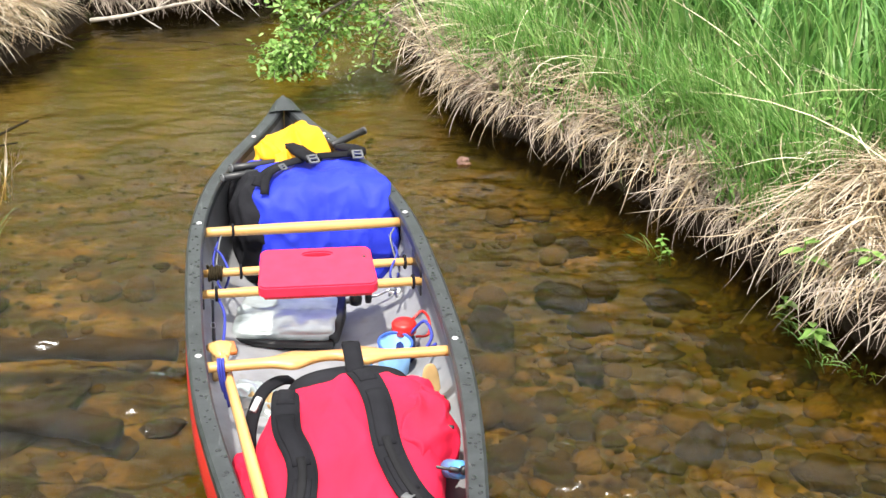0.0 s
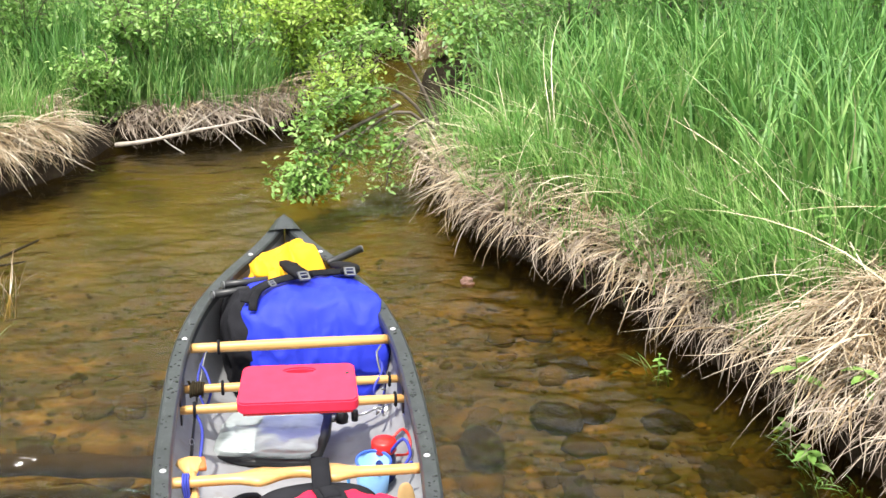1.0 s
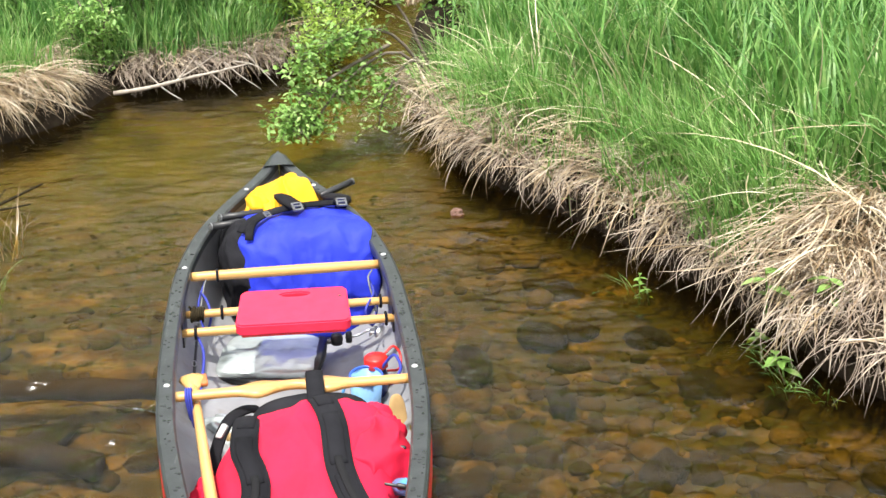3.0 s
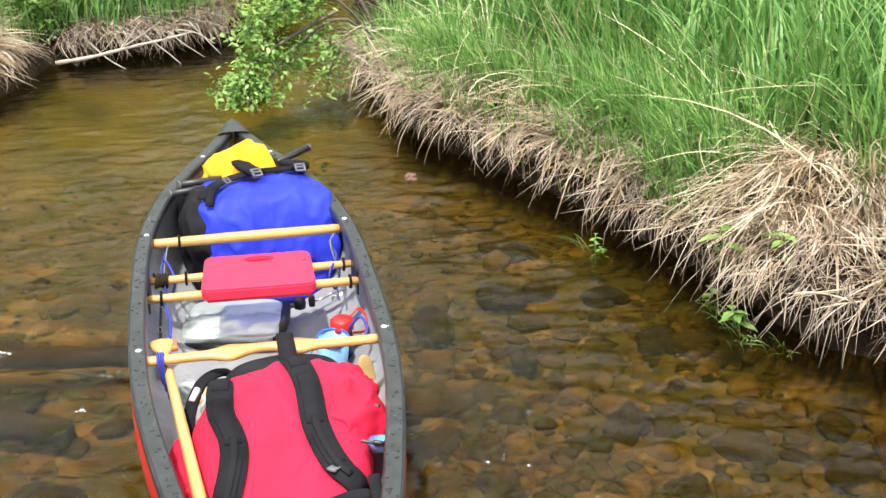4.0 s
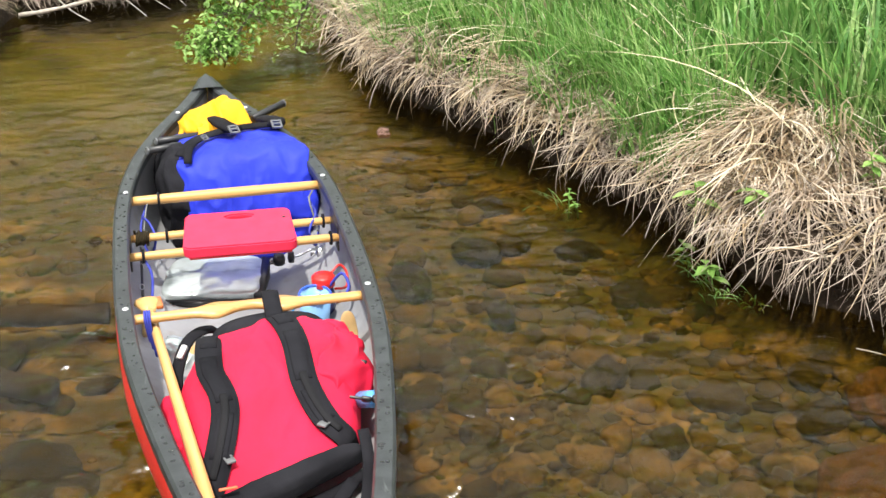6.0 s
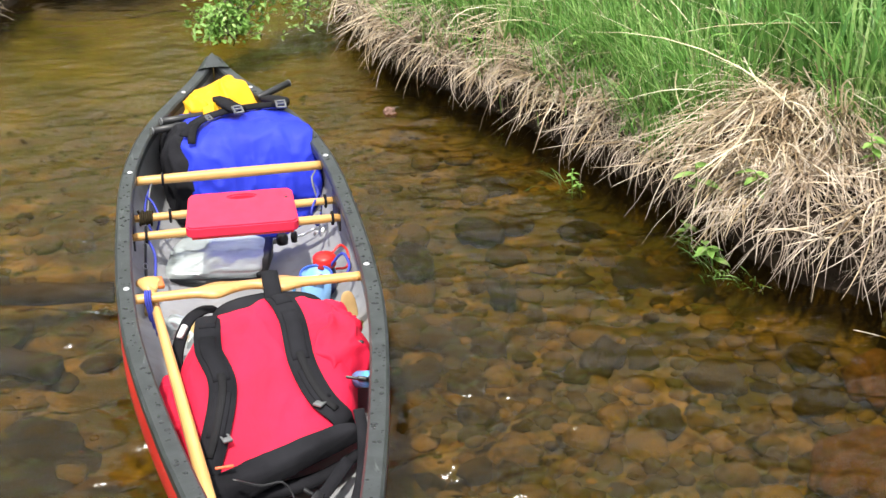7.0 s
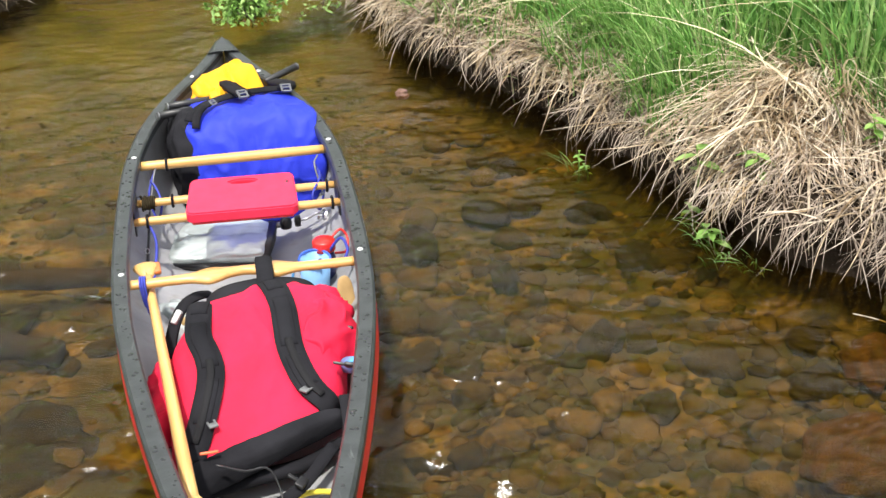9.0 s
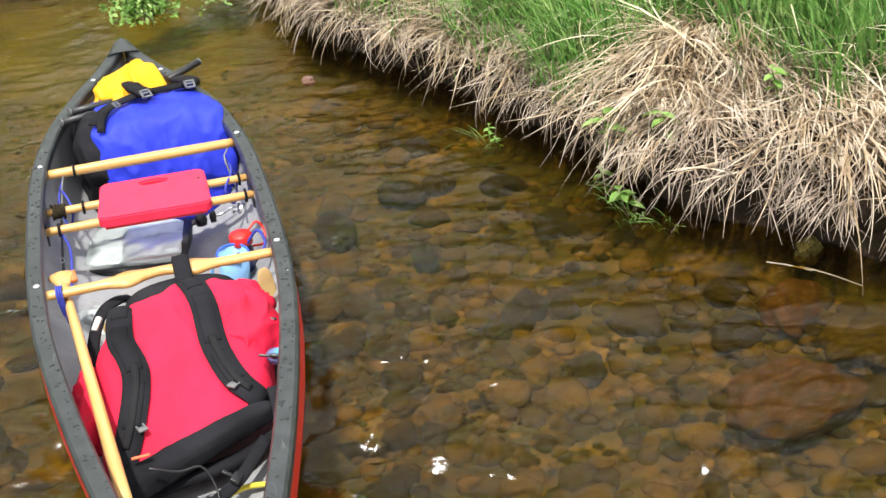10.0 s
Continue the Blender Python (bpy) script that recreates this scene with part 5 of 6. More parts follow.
def bar(y, z, radius, label, name, x_in=0.02, flat=1.0, bow_=0.0):
    b = float(half_beam(y)) - x_in
    c = [(x, y + bow_ * (1 - (x / b) ** 2), z) for x in np.linspace(-b, b, 24)]
    r = [radius * (0.86 + 0.2 * math.cos(x[0] / b * 1.4)) for x in c]
    return part(name, tube(c, r, 10, flat=flat), ASH, canoe, label)


thwart = bar(1.085, 0.268, 0.021, "varnished pale ash thwart", "thwart")
bar_far = bar(0.83, 0.205, 0.017, "varnished ash seat bar", "seat_bar")
bar_near = bar(0.645, 0.205, 0.018, "varnished ash seat bar", "seat_bar")
# carrying yoke with its shaped middle
b = float(half_beam(0)) - 0.022
v, f = [], []
xs = np.linspace(-b, b, 50)
for x in xs:
    a = abs(x)
    w = 0.022 + 0.030 * math.exp(-((a - 0.115) / 0.05) ** 2) + 0.012 * math.exp(-(a / 0.09) ** 2)
    back = 0.020 * math.exp(-(a / 0.07) ** 2)
    for u, h in ((-1, -0.5), (-0.8, 0.6), (0, 1), (0.8, 0.6), (1, -0.5), (0, -0.8)):
        v.append((x, w * u + back * (u < 0) + 0.015 * math.exp(-(a / 0.15) ** 2), 0.25 + 0.017 * h))
f = [(i * 6 + k, i * 6 + (k + 1) % 6, i * 6 + 6 + (k + 1) % 6, i * 6 + 6 + k) for i in range(49) for k in range(6)]
f += [tuple(range(6)), tuple(49 * 6 + k for k in range(6))]
part("yoke", (v, f), ASH, canoe, "varnished ash carrying yoke")
for y in (0.0, 1.085, 0.74, 1.95):
    for s in (-1, 1):
        x = s * (float(half_beam(y)) + (0 if y < 1.5 else -0.004))
        if y == 0.74:
            bm = block(0.008, 0.20, 0.11, 0.003, (s * (float(half_beam(y)) - 0.022), y, 0.20))
            part("seat_hanger", bm, BLACK_PLASTIC, canoe, "black seat hanger")
            continue
        o = part("bolt", lathe([(0.011, 0), (0.011, 0.003), (0.006, 0.006), (0.001, 0.007)], 12), BOLT, canoe)
        o.location = (x, y, float(sheer(y)) + 0.018)


# ---- gear in the canoe ----
FLOOR = -0.095


def buckle(parent, at, turn, size, material, tilt=0):
    """A side-release or ladder buckle."""
    bm = bmesh.new()
    for sx, sy, ox, oy in ((1, 0.16, 0, 0.42), (1, 0.16, 0, -0.42), (0.16, 1, 0.44, 0), (0.16, 1, -0.44, 0), (0.9, 0.14, 0, 0.05)):
        bmesh.ops.create_cube(bm, size=1.0, matrix=Matrix.Translation((ox * size, oy * size, 0)) @ Matrix.Diagonal((sx * size, sy * size, 0.2 * size, 1)))
    ob = part("buckle", bm, material, parent, smooth=False)
    ob.matrix_basis = pose(*at, tilt, 0, turn)
    return ob


WEBBING = cloth_material("grey_black_webbing", (0.010, 0.010, 0.011), (0.020, 0.020, 0.022), 0.9, spec=0.1)


def inside_hull(q, m):
    """A local point of a bag at the pose m, kept within the hull sides."""
    w = m @ q
    t_ = (w.z - float(keel(w.y))) / (float(sheer(w.y)) - float(keel(w.y)))
    if t_ > 0:
        lim = float(half_beam(w.y)) * section(min(t_, 1.0), abs(w.y) / 2.36) - 0.022 + 0.20 * max(0.0, t_ - 1.0)
        w.x = max(-lim, min(lim, w.x))
        return m.inverted() @ w
    return q


# red pack, back panel up
PACK = (0.285, 0.405, 0.140)
PP = 3.6
pack = tagged(empty("red_pack", pose(0.015, -0.462, FLOOR + 0.152, 5.5, 0, -4)), "large bright red canoe pack with black shoulder straps, lying flat", "backpack")


def red_warp(q):
    low = max(0.0, -q.y / PACK[1])
    if q.x < 0:                                     # the top corner is drawn in
        q = Vector((q.x * (1 - 0.30 * max(0.0, (q.y - 0.06) / 0.38)), q.y, q.z * (1 - 0.25 * max(0.0, (q.y - 0.06) / 0.38) * abs(q.x) / 0.27)))
    tuck = min(1.0, low) * min(1.0, max(0.0, -q.z / PACK[2]))   # the lower edge turns under
    q = Vector((q.x, q.y + 0.055 * tuck, q.z * (1.0 - 0.45 * tuck)))
    return Vector((q.x * (1.0 + 0.10 * q.y / PACK[1]), q.y + 0.40 * q.x * low, q.z * (1.0 + 0.60 * q.y / PACK[1]) + 0.12 * q.x * low))


part("body", pillow(PACK, PP, 0.012, 7, 3, 6, red_warp), RED_CLOTH, pack, "red coated pack cloth")


def top_at(x, y, lift=0.0):
    return np.array(red_warp(Vector((x, y, pillow_top(x, y, PACK, PP))))) + np.array((0, 0, lift))


def strap_on(points, width, thick, name, material, parent, lift=0.012):
    c = curve_points(points, 40)
    q = np.array([top_at(x, y, lift + k) for x, y, k in c])
    ups = np.tile((0, 0, 1.0), (len(q), 1))
    ob = part(name, band(q, ups, width, thick), material, parent, smooth=True)
    if name == "shoulder_strap":
        for a_, z_ in ((2, 13), (14, 24), (25, 33)):
            part("stitched_panel", band(q[a_:z_] + np.array((0, 0, thick * 0.8)), ups[a_:z_], width * 0.66, 0.006), BLACK_CLOTH, ob)
        part("webbing", band(q[22:37] + np.array((0, 0, thick * 1.5)), ups[22:37], width * 0.30, 0.004), WEBBING, ob, "narrow grey-black webbing")
        for side in (-1, 1):
            t_ = np.gradient(q, axis=0)
            s_ = np.cross(t_, ups)
            s_ /= np.linalg.norm(s_, axis=1)[:, None]
            part("piping", tube(q + s_ * side * width * 0.49 + np.array((0, 0, thick * 0.1)), 0.003, 5), BLACK_CLOTH, ob)
    return ob


strap_on([(0.04, 0.41, -0.02), (0.045, 0.35, 0), (0.088, 0.18, 0.006), (0.115, -0.02, 0.008), (0.175, -0.20, 0.006), (0.255, -0.31, 0.0)], 0.084, 0.009, "shoulder_strap", BLACK_CLOTH, pack)
strap_on([(-0.20, 0.40, -0.01), (-0.21, 0.31, 0), (-0.185, 0.10, 0.006), (-0.14, -0.07, 0.008), (-0.17, -0.23, 0.006), (-0.215, -0.33, 0.0)], 0.084, 0.009, "shoulder_strap", BLACK_CLOTH, pack)
strap_on([(-0.235, 0.350, 0.0), (-0.08, 0.362, 0.0), (0.06, 0.368, 0.0), (0.20, 0.372, 0.0)], 0.075, 0.008, "top_panel", BLACK_CLOTH, pack, 0.010)
def base_warp(q):
    return red_warp(Vector((q.x, q.y - 0.372, q.z)))


part("base_panel", pillow((0.302, 0.044, 0.154), 4.0, 0.006, 9, 5, 5, base_warp), BLACK_CLOTH, pack, "black base panel")
part("side_pocket", moved(pillow((0.055, 0.17, 0.07), 3.0, 0.035, 12, 8, 5), pose(-0.305, -0.01, -0.05)), RED_CLOTH, pack, "red side pocket")
part("top_flap", moved(pillow((0.10, 0.22, 0.080), 2.8, 0.034, 9, 9, 6), pose(0.222, 0.19, 0.075, 0, 16, 0)), RED_CLOTH, pack, "crumpled red side flap")
part("pocket_band", band(np.array([(-0.345, -0.02 + 0.0 * k, -0.10 + 0.03 * k) for k in range(3)]), np.tile((-1.0, 0, 0), (3, 1)), 0.04, 0.006), BLACK_CLOTH, pack)
part("grab_loop", band(curve_points([(0.035, 0.36, 0.17), (0.03, 0.43, 0.185), (0.025, 0.495, 0.19), (0.025, 0.53, 0.165), (0.03, 0.515, 0.12)], 16), np.tile((0, 0.3, 1.0), (16, 1)), 0.06, 0.008), BLACK_CLOTH, pack)
for px, py, turn in ((-0.135, -0.27, 20), (0.165, -0.245, -35)):
    clip = part("buckle", joined(shape_of(block(0.030, 0.026, 0.008, 0.003)), moved(shape_of(block(0.007, 0.022, 0.006, 0.002)), pose(-0.011, 0.022, 0)), moved(shape_of(block(0.007, 0.022, 0.006, 0.002)), pose(0.011, 0.022, 0))), GREY_PLASTIC, pack)
    clip.matrix_basis = pose(*top_at(px, py, 0.034), -10, 0, turn)
buckle(pack, top_at(0.17, 0.40, 0.03), 8, 0.045, BLACK_PLASTIC, 20)


def pack_line(pts, n=16):
    """A line given in the canoe's own axes, for a part of the pack."""
    inv = pack.matrix_basis.inverted()
    return curve_points([tuple(inv @ Vector(p)) for p in pts], n)


edge = part("edge_strap", band(pack_line([(-0.12, 0.06, 0.15), (-0.17, 0.01, 0.175), (-0.225, -0.05, 0.165), (-0.265, -0.14, 0.11), (-0.275, -0.22, 0.06)]), np.tile((-0.35, -0.5, 0.8), (16, 1)), 0.046, 0.008), BLACK_CLOTH, pack)
part("tag", band(pack_line([(-0.232, -0.075, 0.166), (-0.255, -0.115, 0.142)], 4), np.tile((-0.35, -0.5, 0.8), (4, 1)), 0.022, 0.013), plain("white_tag", (0.7, 0.7, 0.7), 0.6), edge, "small white fabric tag")
loose = part("loose_strap", band(pack_line([(0.27, -0.74, 0.16), (0.27, -0.82, 0.10), (0.245, -0.90, 0.0), (0.20, -0.98, -0.055), (0.16, -1.08, -0.068)]), np.tile((0, -0.5, 0.8), (16, 1)), 0.036, 0.005), BLACK_CLOTH, pack)
tail = part("loose_strap", band(pack_line([(0.22, -0.84, 0.05), (0.13, -0.93, 0.0), (0.06, -0.97, -0.03), (-0.01, -1.00, -0.05), (-0.05, -1.07, -0.064)]), np.tile((0, -0.5, 0.8), (16, 1)), 0.040, 0.005), BLACK_CLOTH, pack)
for at_, turn in (((0.11, -0.945, 0.004), 60), ((0.02, -0.99, -0.03), 75)):
    o_ = part("buckle", joined(shape_of(block(0.045, 0.030, 0.012, 0.004)), moved(shape_of(block(0.012, 0.034, 0.008, 0.002)), pose(0.0, 0.030, 0))), BLACK_PLASTIC, tail, "black side-release buckle")
    o_.matrix_basis = pack.matrix_basis.inverted() @ pose(*at_, 25, 0, turn)
for at_ in ((0.325, -0.40, 0.20), (0.305, -0.60, 0.18)):
    o_ = part("side_buckle", joined(shape_of(block(0.05, 0.032, 0.014, 0.005)), moved(shape_of(block(0.018, 0.040, 0.008, 0.002)), pose(0.0, 0.034, 0))), BLACK_PLASTIC, pack, "black side-release buckle")
    o_.matrix_basis = pack.matrix_basis.inverted() @ pose(*at_, 10, 40, 80)
part("pull_cord", tube(pack_line([(-0.13, -0.94, 0.10), (-0.05, -0.93, 0.06), (0.02, -0.92, 0.05), (0.05, -0.98, -0.02), (0.03, -1.05, -0.055)]), 0.0035, 6), BLACK_PLASTIC, pack, "thin black cord")
part("zip_pull", moved(shape_of(block(0.055, 0.014, 0.008, 0.003)), pose(-0.135, -0.415, 0.085, -30, 0, 6)), plain("orange_cord", (0.9, 0.16, 0.06), 0.5), pack, "orange pull cord")
part("hip_belt", tube(curve_points([(-0.30, -0.36, -0.05), (-0.22, -0.44, -0.050), (-0.05, -0.40, -0.048), (0.14, -0.35, -0.045), (0.28, -0.28, -0.01)], 20), [0.018 + 0.012 * math.sin(i / 19 * 3.14) for i in range(20)], 8, flat=0.7), BLACK_CLOTH, pack, "padded black hip belt")

flask = tagged(empty("flask", pose(0.318, -0.55, 0.150, 62, 0, 15)), "small light blue bottle tucked beside the red pack", "bottle")
part("body", lathe([(0.02, -0.06), (0.028, -0.055), (0.028, 0.04), (0.018, 0.055), (0.012, 0.06)], 16), BLUE_PLASTIC, flask)
part("cap", lathe([(0.014, 0.06), (0.015, 0.075), (0.010, 0.08)], 14), BLACK_PLASTIC, flask)

# paddle along the side
g0, g1 = Vector((-0.345, 0.18, 0.212)), Vector((-0.192, -1.20, 0.175))
paddle = tagged(empty("paddle", Matrix.Translation(g0) @ (g1 - g0).to_track_quat("-Y", "Z").to_matrix().to_4x4()), "varnished wooden paddle slid under the yoke", "paddle")
ln = (g1 - g0).length
part("shaft", tube([(0, -k * ln / 12, 0) for k in range(13)], [0.0155 + 0.0005 * k for k in range(13)], 10), ASH_LONG, paddle)
grip = []
for u, w, th in ((0.055, 0.020, 0.010), (0.045, 0.045, 0.014), (0.02, 0.048, 0.016), (-0.01, 0.034, 0.016), (-0.05, 0.018, 0.015)):
    grip.append([(w * math.cos(k * math.pi / 6), u, th * math.sin(k * math.pi / 6)) for k in range(12)])
gv = [q for r in grip for q in r]
gf2 = [(i * 12 + k, i * 12 + (k + 1) % 12, i * 12 + 12 + (k + 1) % 12, i * 12 + 12 + k) for i in range(4) for k in range(12)] + [tuple(range(12)), tuple(48 + k for k in range(12))]
part("grip", (gv, gf2), ASH_LONG, paddle, "flared wooden grip")
part("grip_edge", moved(shape_of(block(0.026, 0.075, 0.018, 0.006)), pose(0.038, 0.01, 0)), ORANGE_WOOD, paddle, "reddish laminate on the grip")
bl = []
for u, w in ((0.0, 0.018), (0.07, 0.055), (0.15, 0.085), (0.3, 0.098), (0.42, 0.09), (0.50, 0.06), (0.53, 0.02)):
    bl.append([(w * math.cos(k * math.pi / 6), -ln - u + 0.02, (0.014 - 0.016 * u) * math.sin(k * math.pi / 6)) for k in range(12)])
bv = [q for r in bl for q in r]
part("blade", (bv, [(i * 12 + k, i * 12 + (k + 1) % 12, i * 12 + 12 + (k + 1) % 12, i * 12 + 12 + k) for i in range(6) for k in range(12)] + [tuple(range(12)), tuple(72 + k for k in range(12))]), ASH_LONG, paddle)

# second paddle: only the blade's tip shows behind the yoke
spare = tagged(empty("paddle", pose(0.365, 0.17, 0.05, 74, 0, 12)), "wooden paddle blade standing against the hull side", "paddle")
part("blade", moved(pillow((0.032, 0.085, 0.010), 2.6, 0, 1, 0, 4), pose(0, -0.03, 0)), TAN, spare)
part("shaft", tube([(0, -0.17, 0), (0, -0.26, -0.01)], 0.013, 8), ASH_LONG, spare)

# foam seat pad on the bars
pad = empty("seat_pad", pose(0.022, 0.735, 0.208, 7.0, 0, -2.5))
bm = bmesh.new()
outline = []
W_, D_ = 0.215, 0.140
for cx, cy, a0 in ((W_ - 0.035, D_ - 0.03, 0), (-W_ + 0.035, D_ - 0.03, 90), (-W_ + 0.025, -D_ + 0.03, 180), (W_ - 0.025, -D_ + 0.03, 270)):
    for k in range(6):
        a = radians(a0 + k * 18)
        outline.append((cx + 0.03 * math.cos(a), cy + 0.03 * math.sin(a)))
slot = [(0.005 + 0.055 * math.cos(k * math.pi / 10) , 0.092 + 0.016 * math.sin(k * math.pi / 10)) for k in range(20)]
lo = [bm.verts.new((x, y, 0.0)) for x, y in outline]
hi = [bm.verts.new((x, y, 0.046)) for x, y in outline]
slo = [bm.verts.new((x, y, 0.0)) for x, y in slot]
shi = [bm.verts.new((x, y, 0.046)) for x, y in slot]
n_o, n_s = len(lo), len(slo)
for k in range(n_o):
    bm.faces.new((lo[k], lo[(k + 1) % n_o], hi[(k + 1) % n_o], hi[k]))
for k in range(n_s):
    bm.faces.new((slo[(k + 1) % n_s], slo[k], shi[k], shi[(k + 1) % n_s]))
for ring_o, ring_s in ((hi, shi), (lo, slo)):
    ed = []
    for ring in (ring_o, ring_s):
        for k in range(len(ring)):
            ed.append(bm.edges.get((ring[k], ring[(k + 1) % len(ring)])))
    bmesh.ops.triangle_fill(bm, edges=ed, use_beauty=True)
bmesh.ops.recalc_face_normals(bm, faces=bm.faces[:])
rim = [e for e in bm.edges if len(e.link_faces) == 2 and e.calc_face_angle(0) > 0.8 and e.verts[0].co.z == e.verts[1].co.z]
bmesh.ops.bevel(bm, geom=rim, offset=0.006, segments=2, affect="EDGES")
part("foam", bm, RED_FOAM, pad, smooth=False)
# thin black disc on the foam gives the dark of a hole
part("cord_hole", moved(lathe([(0.0075, 0.0), (0.0075, 0.0012), (0.001, 0.0014)], 14), pose(0.182, 0.060, 0.0455)), BLACK_PLASTIC, pad, "small black disc for the shade in a cord hole")
part("base_layer", block(0.40, 0.255, 0.012, 0.005, (0, 0, -0.008)), RED_PLASTIC, pad, "thin firmer red underside")
tagged(pad, "bright red foam seat pad with a hand slot", "cushion")

# clear map pouch on the floor
pouch = tagged(empty("map_case", pose(-0.085, 0.895, FLOOR + 0.055, 7, 0, -12)), "clear plastic map case with dark contents on the canoe floor", "map case")
part("body", pillow((0.205, 0.15, 0.030), 6, 0.010, 8, 4, 5), FILM, pouch, "shiny wrinkled clear film")
part("edge", tube([(x, y, -0.012) for x, y in [(-0.20, -0.152), (-0.07, -0.158), (0.07, -0.158), (0.195, -0.152)]], 0.017, 8, flat=0.9), BLACK_PLASTIC, pouch, "dark sealed edge")
part("closure", tube([(0.19, -0.14, 0.0), (0.205, 0.0, 0.012), (0.19, 0.14, 0.004)], 0.026, 10, flat=0.8), BLACK_PLASTIC, pouch, "rolled dark closure")

PALE_BLUE = plain("pale_blue_enamel", (0.24, 0.48, 0.82), 0.3)

# bottle and mug
bottle = tagged(empty("water_bottle", pose(0.318, 0.49, FLOOR - 0.002)), "dark blue water bottle with a red screw cap", "bottle")
part("body", lathe([(0.03, 0), (0.042, 0.006), (0.043, 0.14), (0.036, 0.165), (0.030, 0.172)], 24), plain("dark_blue_plastic", (0.02, 0.03, 0.14), 0.3), bottle)
part("cap", lathe([(0.042, 0.170), (0.046, 0.174), (0.046, 0.208), (0.039, 0.216), (0.004, 0.217)], 28), RED_PLASTIC, bottle, "red screw cap")
part("tether", tube(curve_points([(0.03, 0.01, 0.212), (0.07, 0.03, 0.238), (0.095, 0.01, 0.21), (0.085, -0.03, 0.17), (0.04, -0.02, 0.16)], 16), 0.005, 6), RED_PLASTIC, bottle, "red cap loop")
mug = tagged(empty("mug", pose(0.268, 0.43, FLOOR + 0.008, 10, 0, 10)), "light blue enamel mug with blue rim behind the yoke", "mug")
part("body", lathe([(0.045, 0), (0.054, 0.01), (0.062, 0.170), (0.058, 0.170), (0.050, 0.02)], 28), PALE_BLUE, mug)
part("rim", tube([(0.061 * math.cos(k * math.pi / 14), 0.061 * math.sin(k * math.pi / 14), 0.171) for k in range(29)], 0.005, 8, caps=False), plain("blue_rim", (0.04, 0.12, 0.55), 0.3), mug, "blue rolled rim")
part("handle", tube(curve_points([(-0.045, 0, 0.14), (-0.085, 0, 0.13), (-0.085, 0, 0.07), (-0.044, 0, 0.05)], 12), 0.006, 8), BLUE_PLASTIC, mug)

# rod along the hull side
rod = tagged(empty("fishing_rod", pose(0, 0, 0)), "slim tan and dark fishing rod lying along the hull side", "fishing rod")
part("blank", tube([(-0.372, 1.02, 0.085), (-0.374, 0.70, 0.055), (-0.372, 0.36, 0.02)], (0.004, 0.006, 0.008), 8), BLACK_PLASTIC, rod)
part("grip", tube([(-0.372, 0.56, 0.042), (-0.372, 0.50, 0.036), (-0.371, 0.42, 0.028), (-0.370, 0.34, 0.02)], (0.010, 0.013, 0.012, 0.013), 10), TAN, rod, "tan cork grip")
for y_ in (0.66, 0.86):
    part("line_guide", tube([(-0.374 + 0.008 * math.cos(k * 0.628), y_, 0.07 + 0.012 * math.sin(k * 0.628)) for k in range(11)], 0.0018, 5, caps=False), BUCKLE_STEEL, rod)

# crumpled clear bag on the floor before the pack
litter = tagged(empty("plastic_bag", pose(-0.235, 0.33, FLOOR + 0.022, 0, 0, 25)), "small crumpled clear bag lying on the canoe floor", "bag")
part("body", pillow((0.065, 0.10, 0.020), 2.6, 0.05, 16, 31, 5), FILM, litter)
part("contents", moved(pillow((0.035, 0.05, 0.012), 2.4, 0.03, 18, 33, 4), pose(0.01, -0.02, 0.012)), TAN, litter, "brown contents")

# dark rope wound on the seat bar
wound = [(-0.385 + 0.0025 * k * 0.5, 0.83 + (0.026 + 0.006 * math.sin(k * 1.7)) * math.sin(k * 0.9), 0.205 + (0.026 + 0.006 * math.cos(k * 1.3)) * math.cos(k * 0.9)) for k in range(46)]
tagged(part("rope", tube(wound, 0.005, 6), SUNKEN), "dark brown rope wound round the seat bar end", "rope")

# fishing reel lying by the seat
reel = tagged(empty("fishing_reel", pose(0.375, 1.0, FLOOR + 0.060, 0, 0, 8)), "silver fishing reel with black knobs behind the seat bars", "reel")
part("spool", moved(lathe([(0.010, -0.035), (0.034, -0.034), (0.036, -0.026), (0.022, -0.022), (0.022, 0.016), (0.036, 0.020), (0.034, 0.03), (0.008, 0.034)], 20), pose(0, 0, 0.02, 70, 0, 20)), BUCKLE_STEEL, reel, "bright metal spool")
part("foot", moved(shape_of(block(0.03, 0.10, 0.02, 0.006)), pose(0.01, 0.02, -0.03)), BLACK_PLASTIC, reel)
crank = part("crank", tube(curve_points([(-0.02, -0.01, 0.045), (-0.05, -0.02, 0.055), (-0.09, -0.01, 0.035), (-0.125, -0.01, 0.03)], 12), 0.006, 8), BUCKLE_STEEL, reel, "bright metal crank arm")
part("knob", moved(lathe([(0.004, -0.024), (0.013, -0.022), (0.015, 0), (0.013, 0.022), (0.004, 0.024)], 12), pose(-0.135, -0.01, 0.03)), BLACK_PLASTIC, crank, "black knob")
part("drag_knob", moved(lathe([(0.004, -0.026), (0.024, -0.022), (0.027, 0), (0.022, 0.02), (0.004, 0.026)], 14), pose(-0.185, 0.0, 0.025)), BLACK_PLASTIC, reel, "black round knob")
part("rod_butt", tube([(-0.17, 0.0, 0.02), (-0.24, 0.01, 0.012), (-0.31, 0.02, 0.008)], 0.011, 8), GREY_PLASTIC, reel)

# blue pack before the thwart
BLUE_AT = pose(0.105, 1.48, FLOOR + 0.215, -5, 3, 3)
bpk = tagged(empty("blue_pack", BLUE_AT), "bulging royal blue canoe pack with black straps", "backpack")


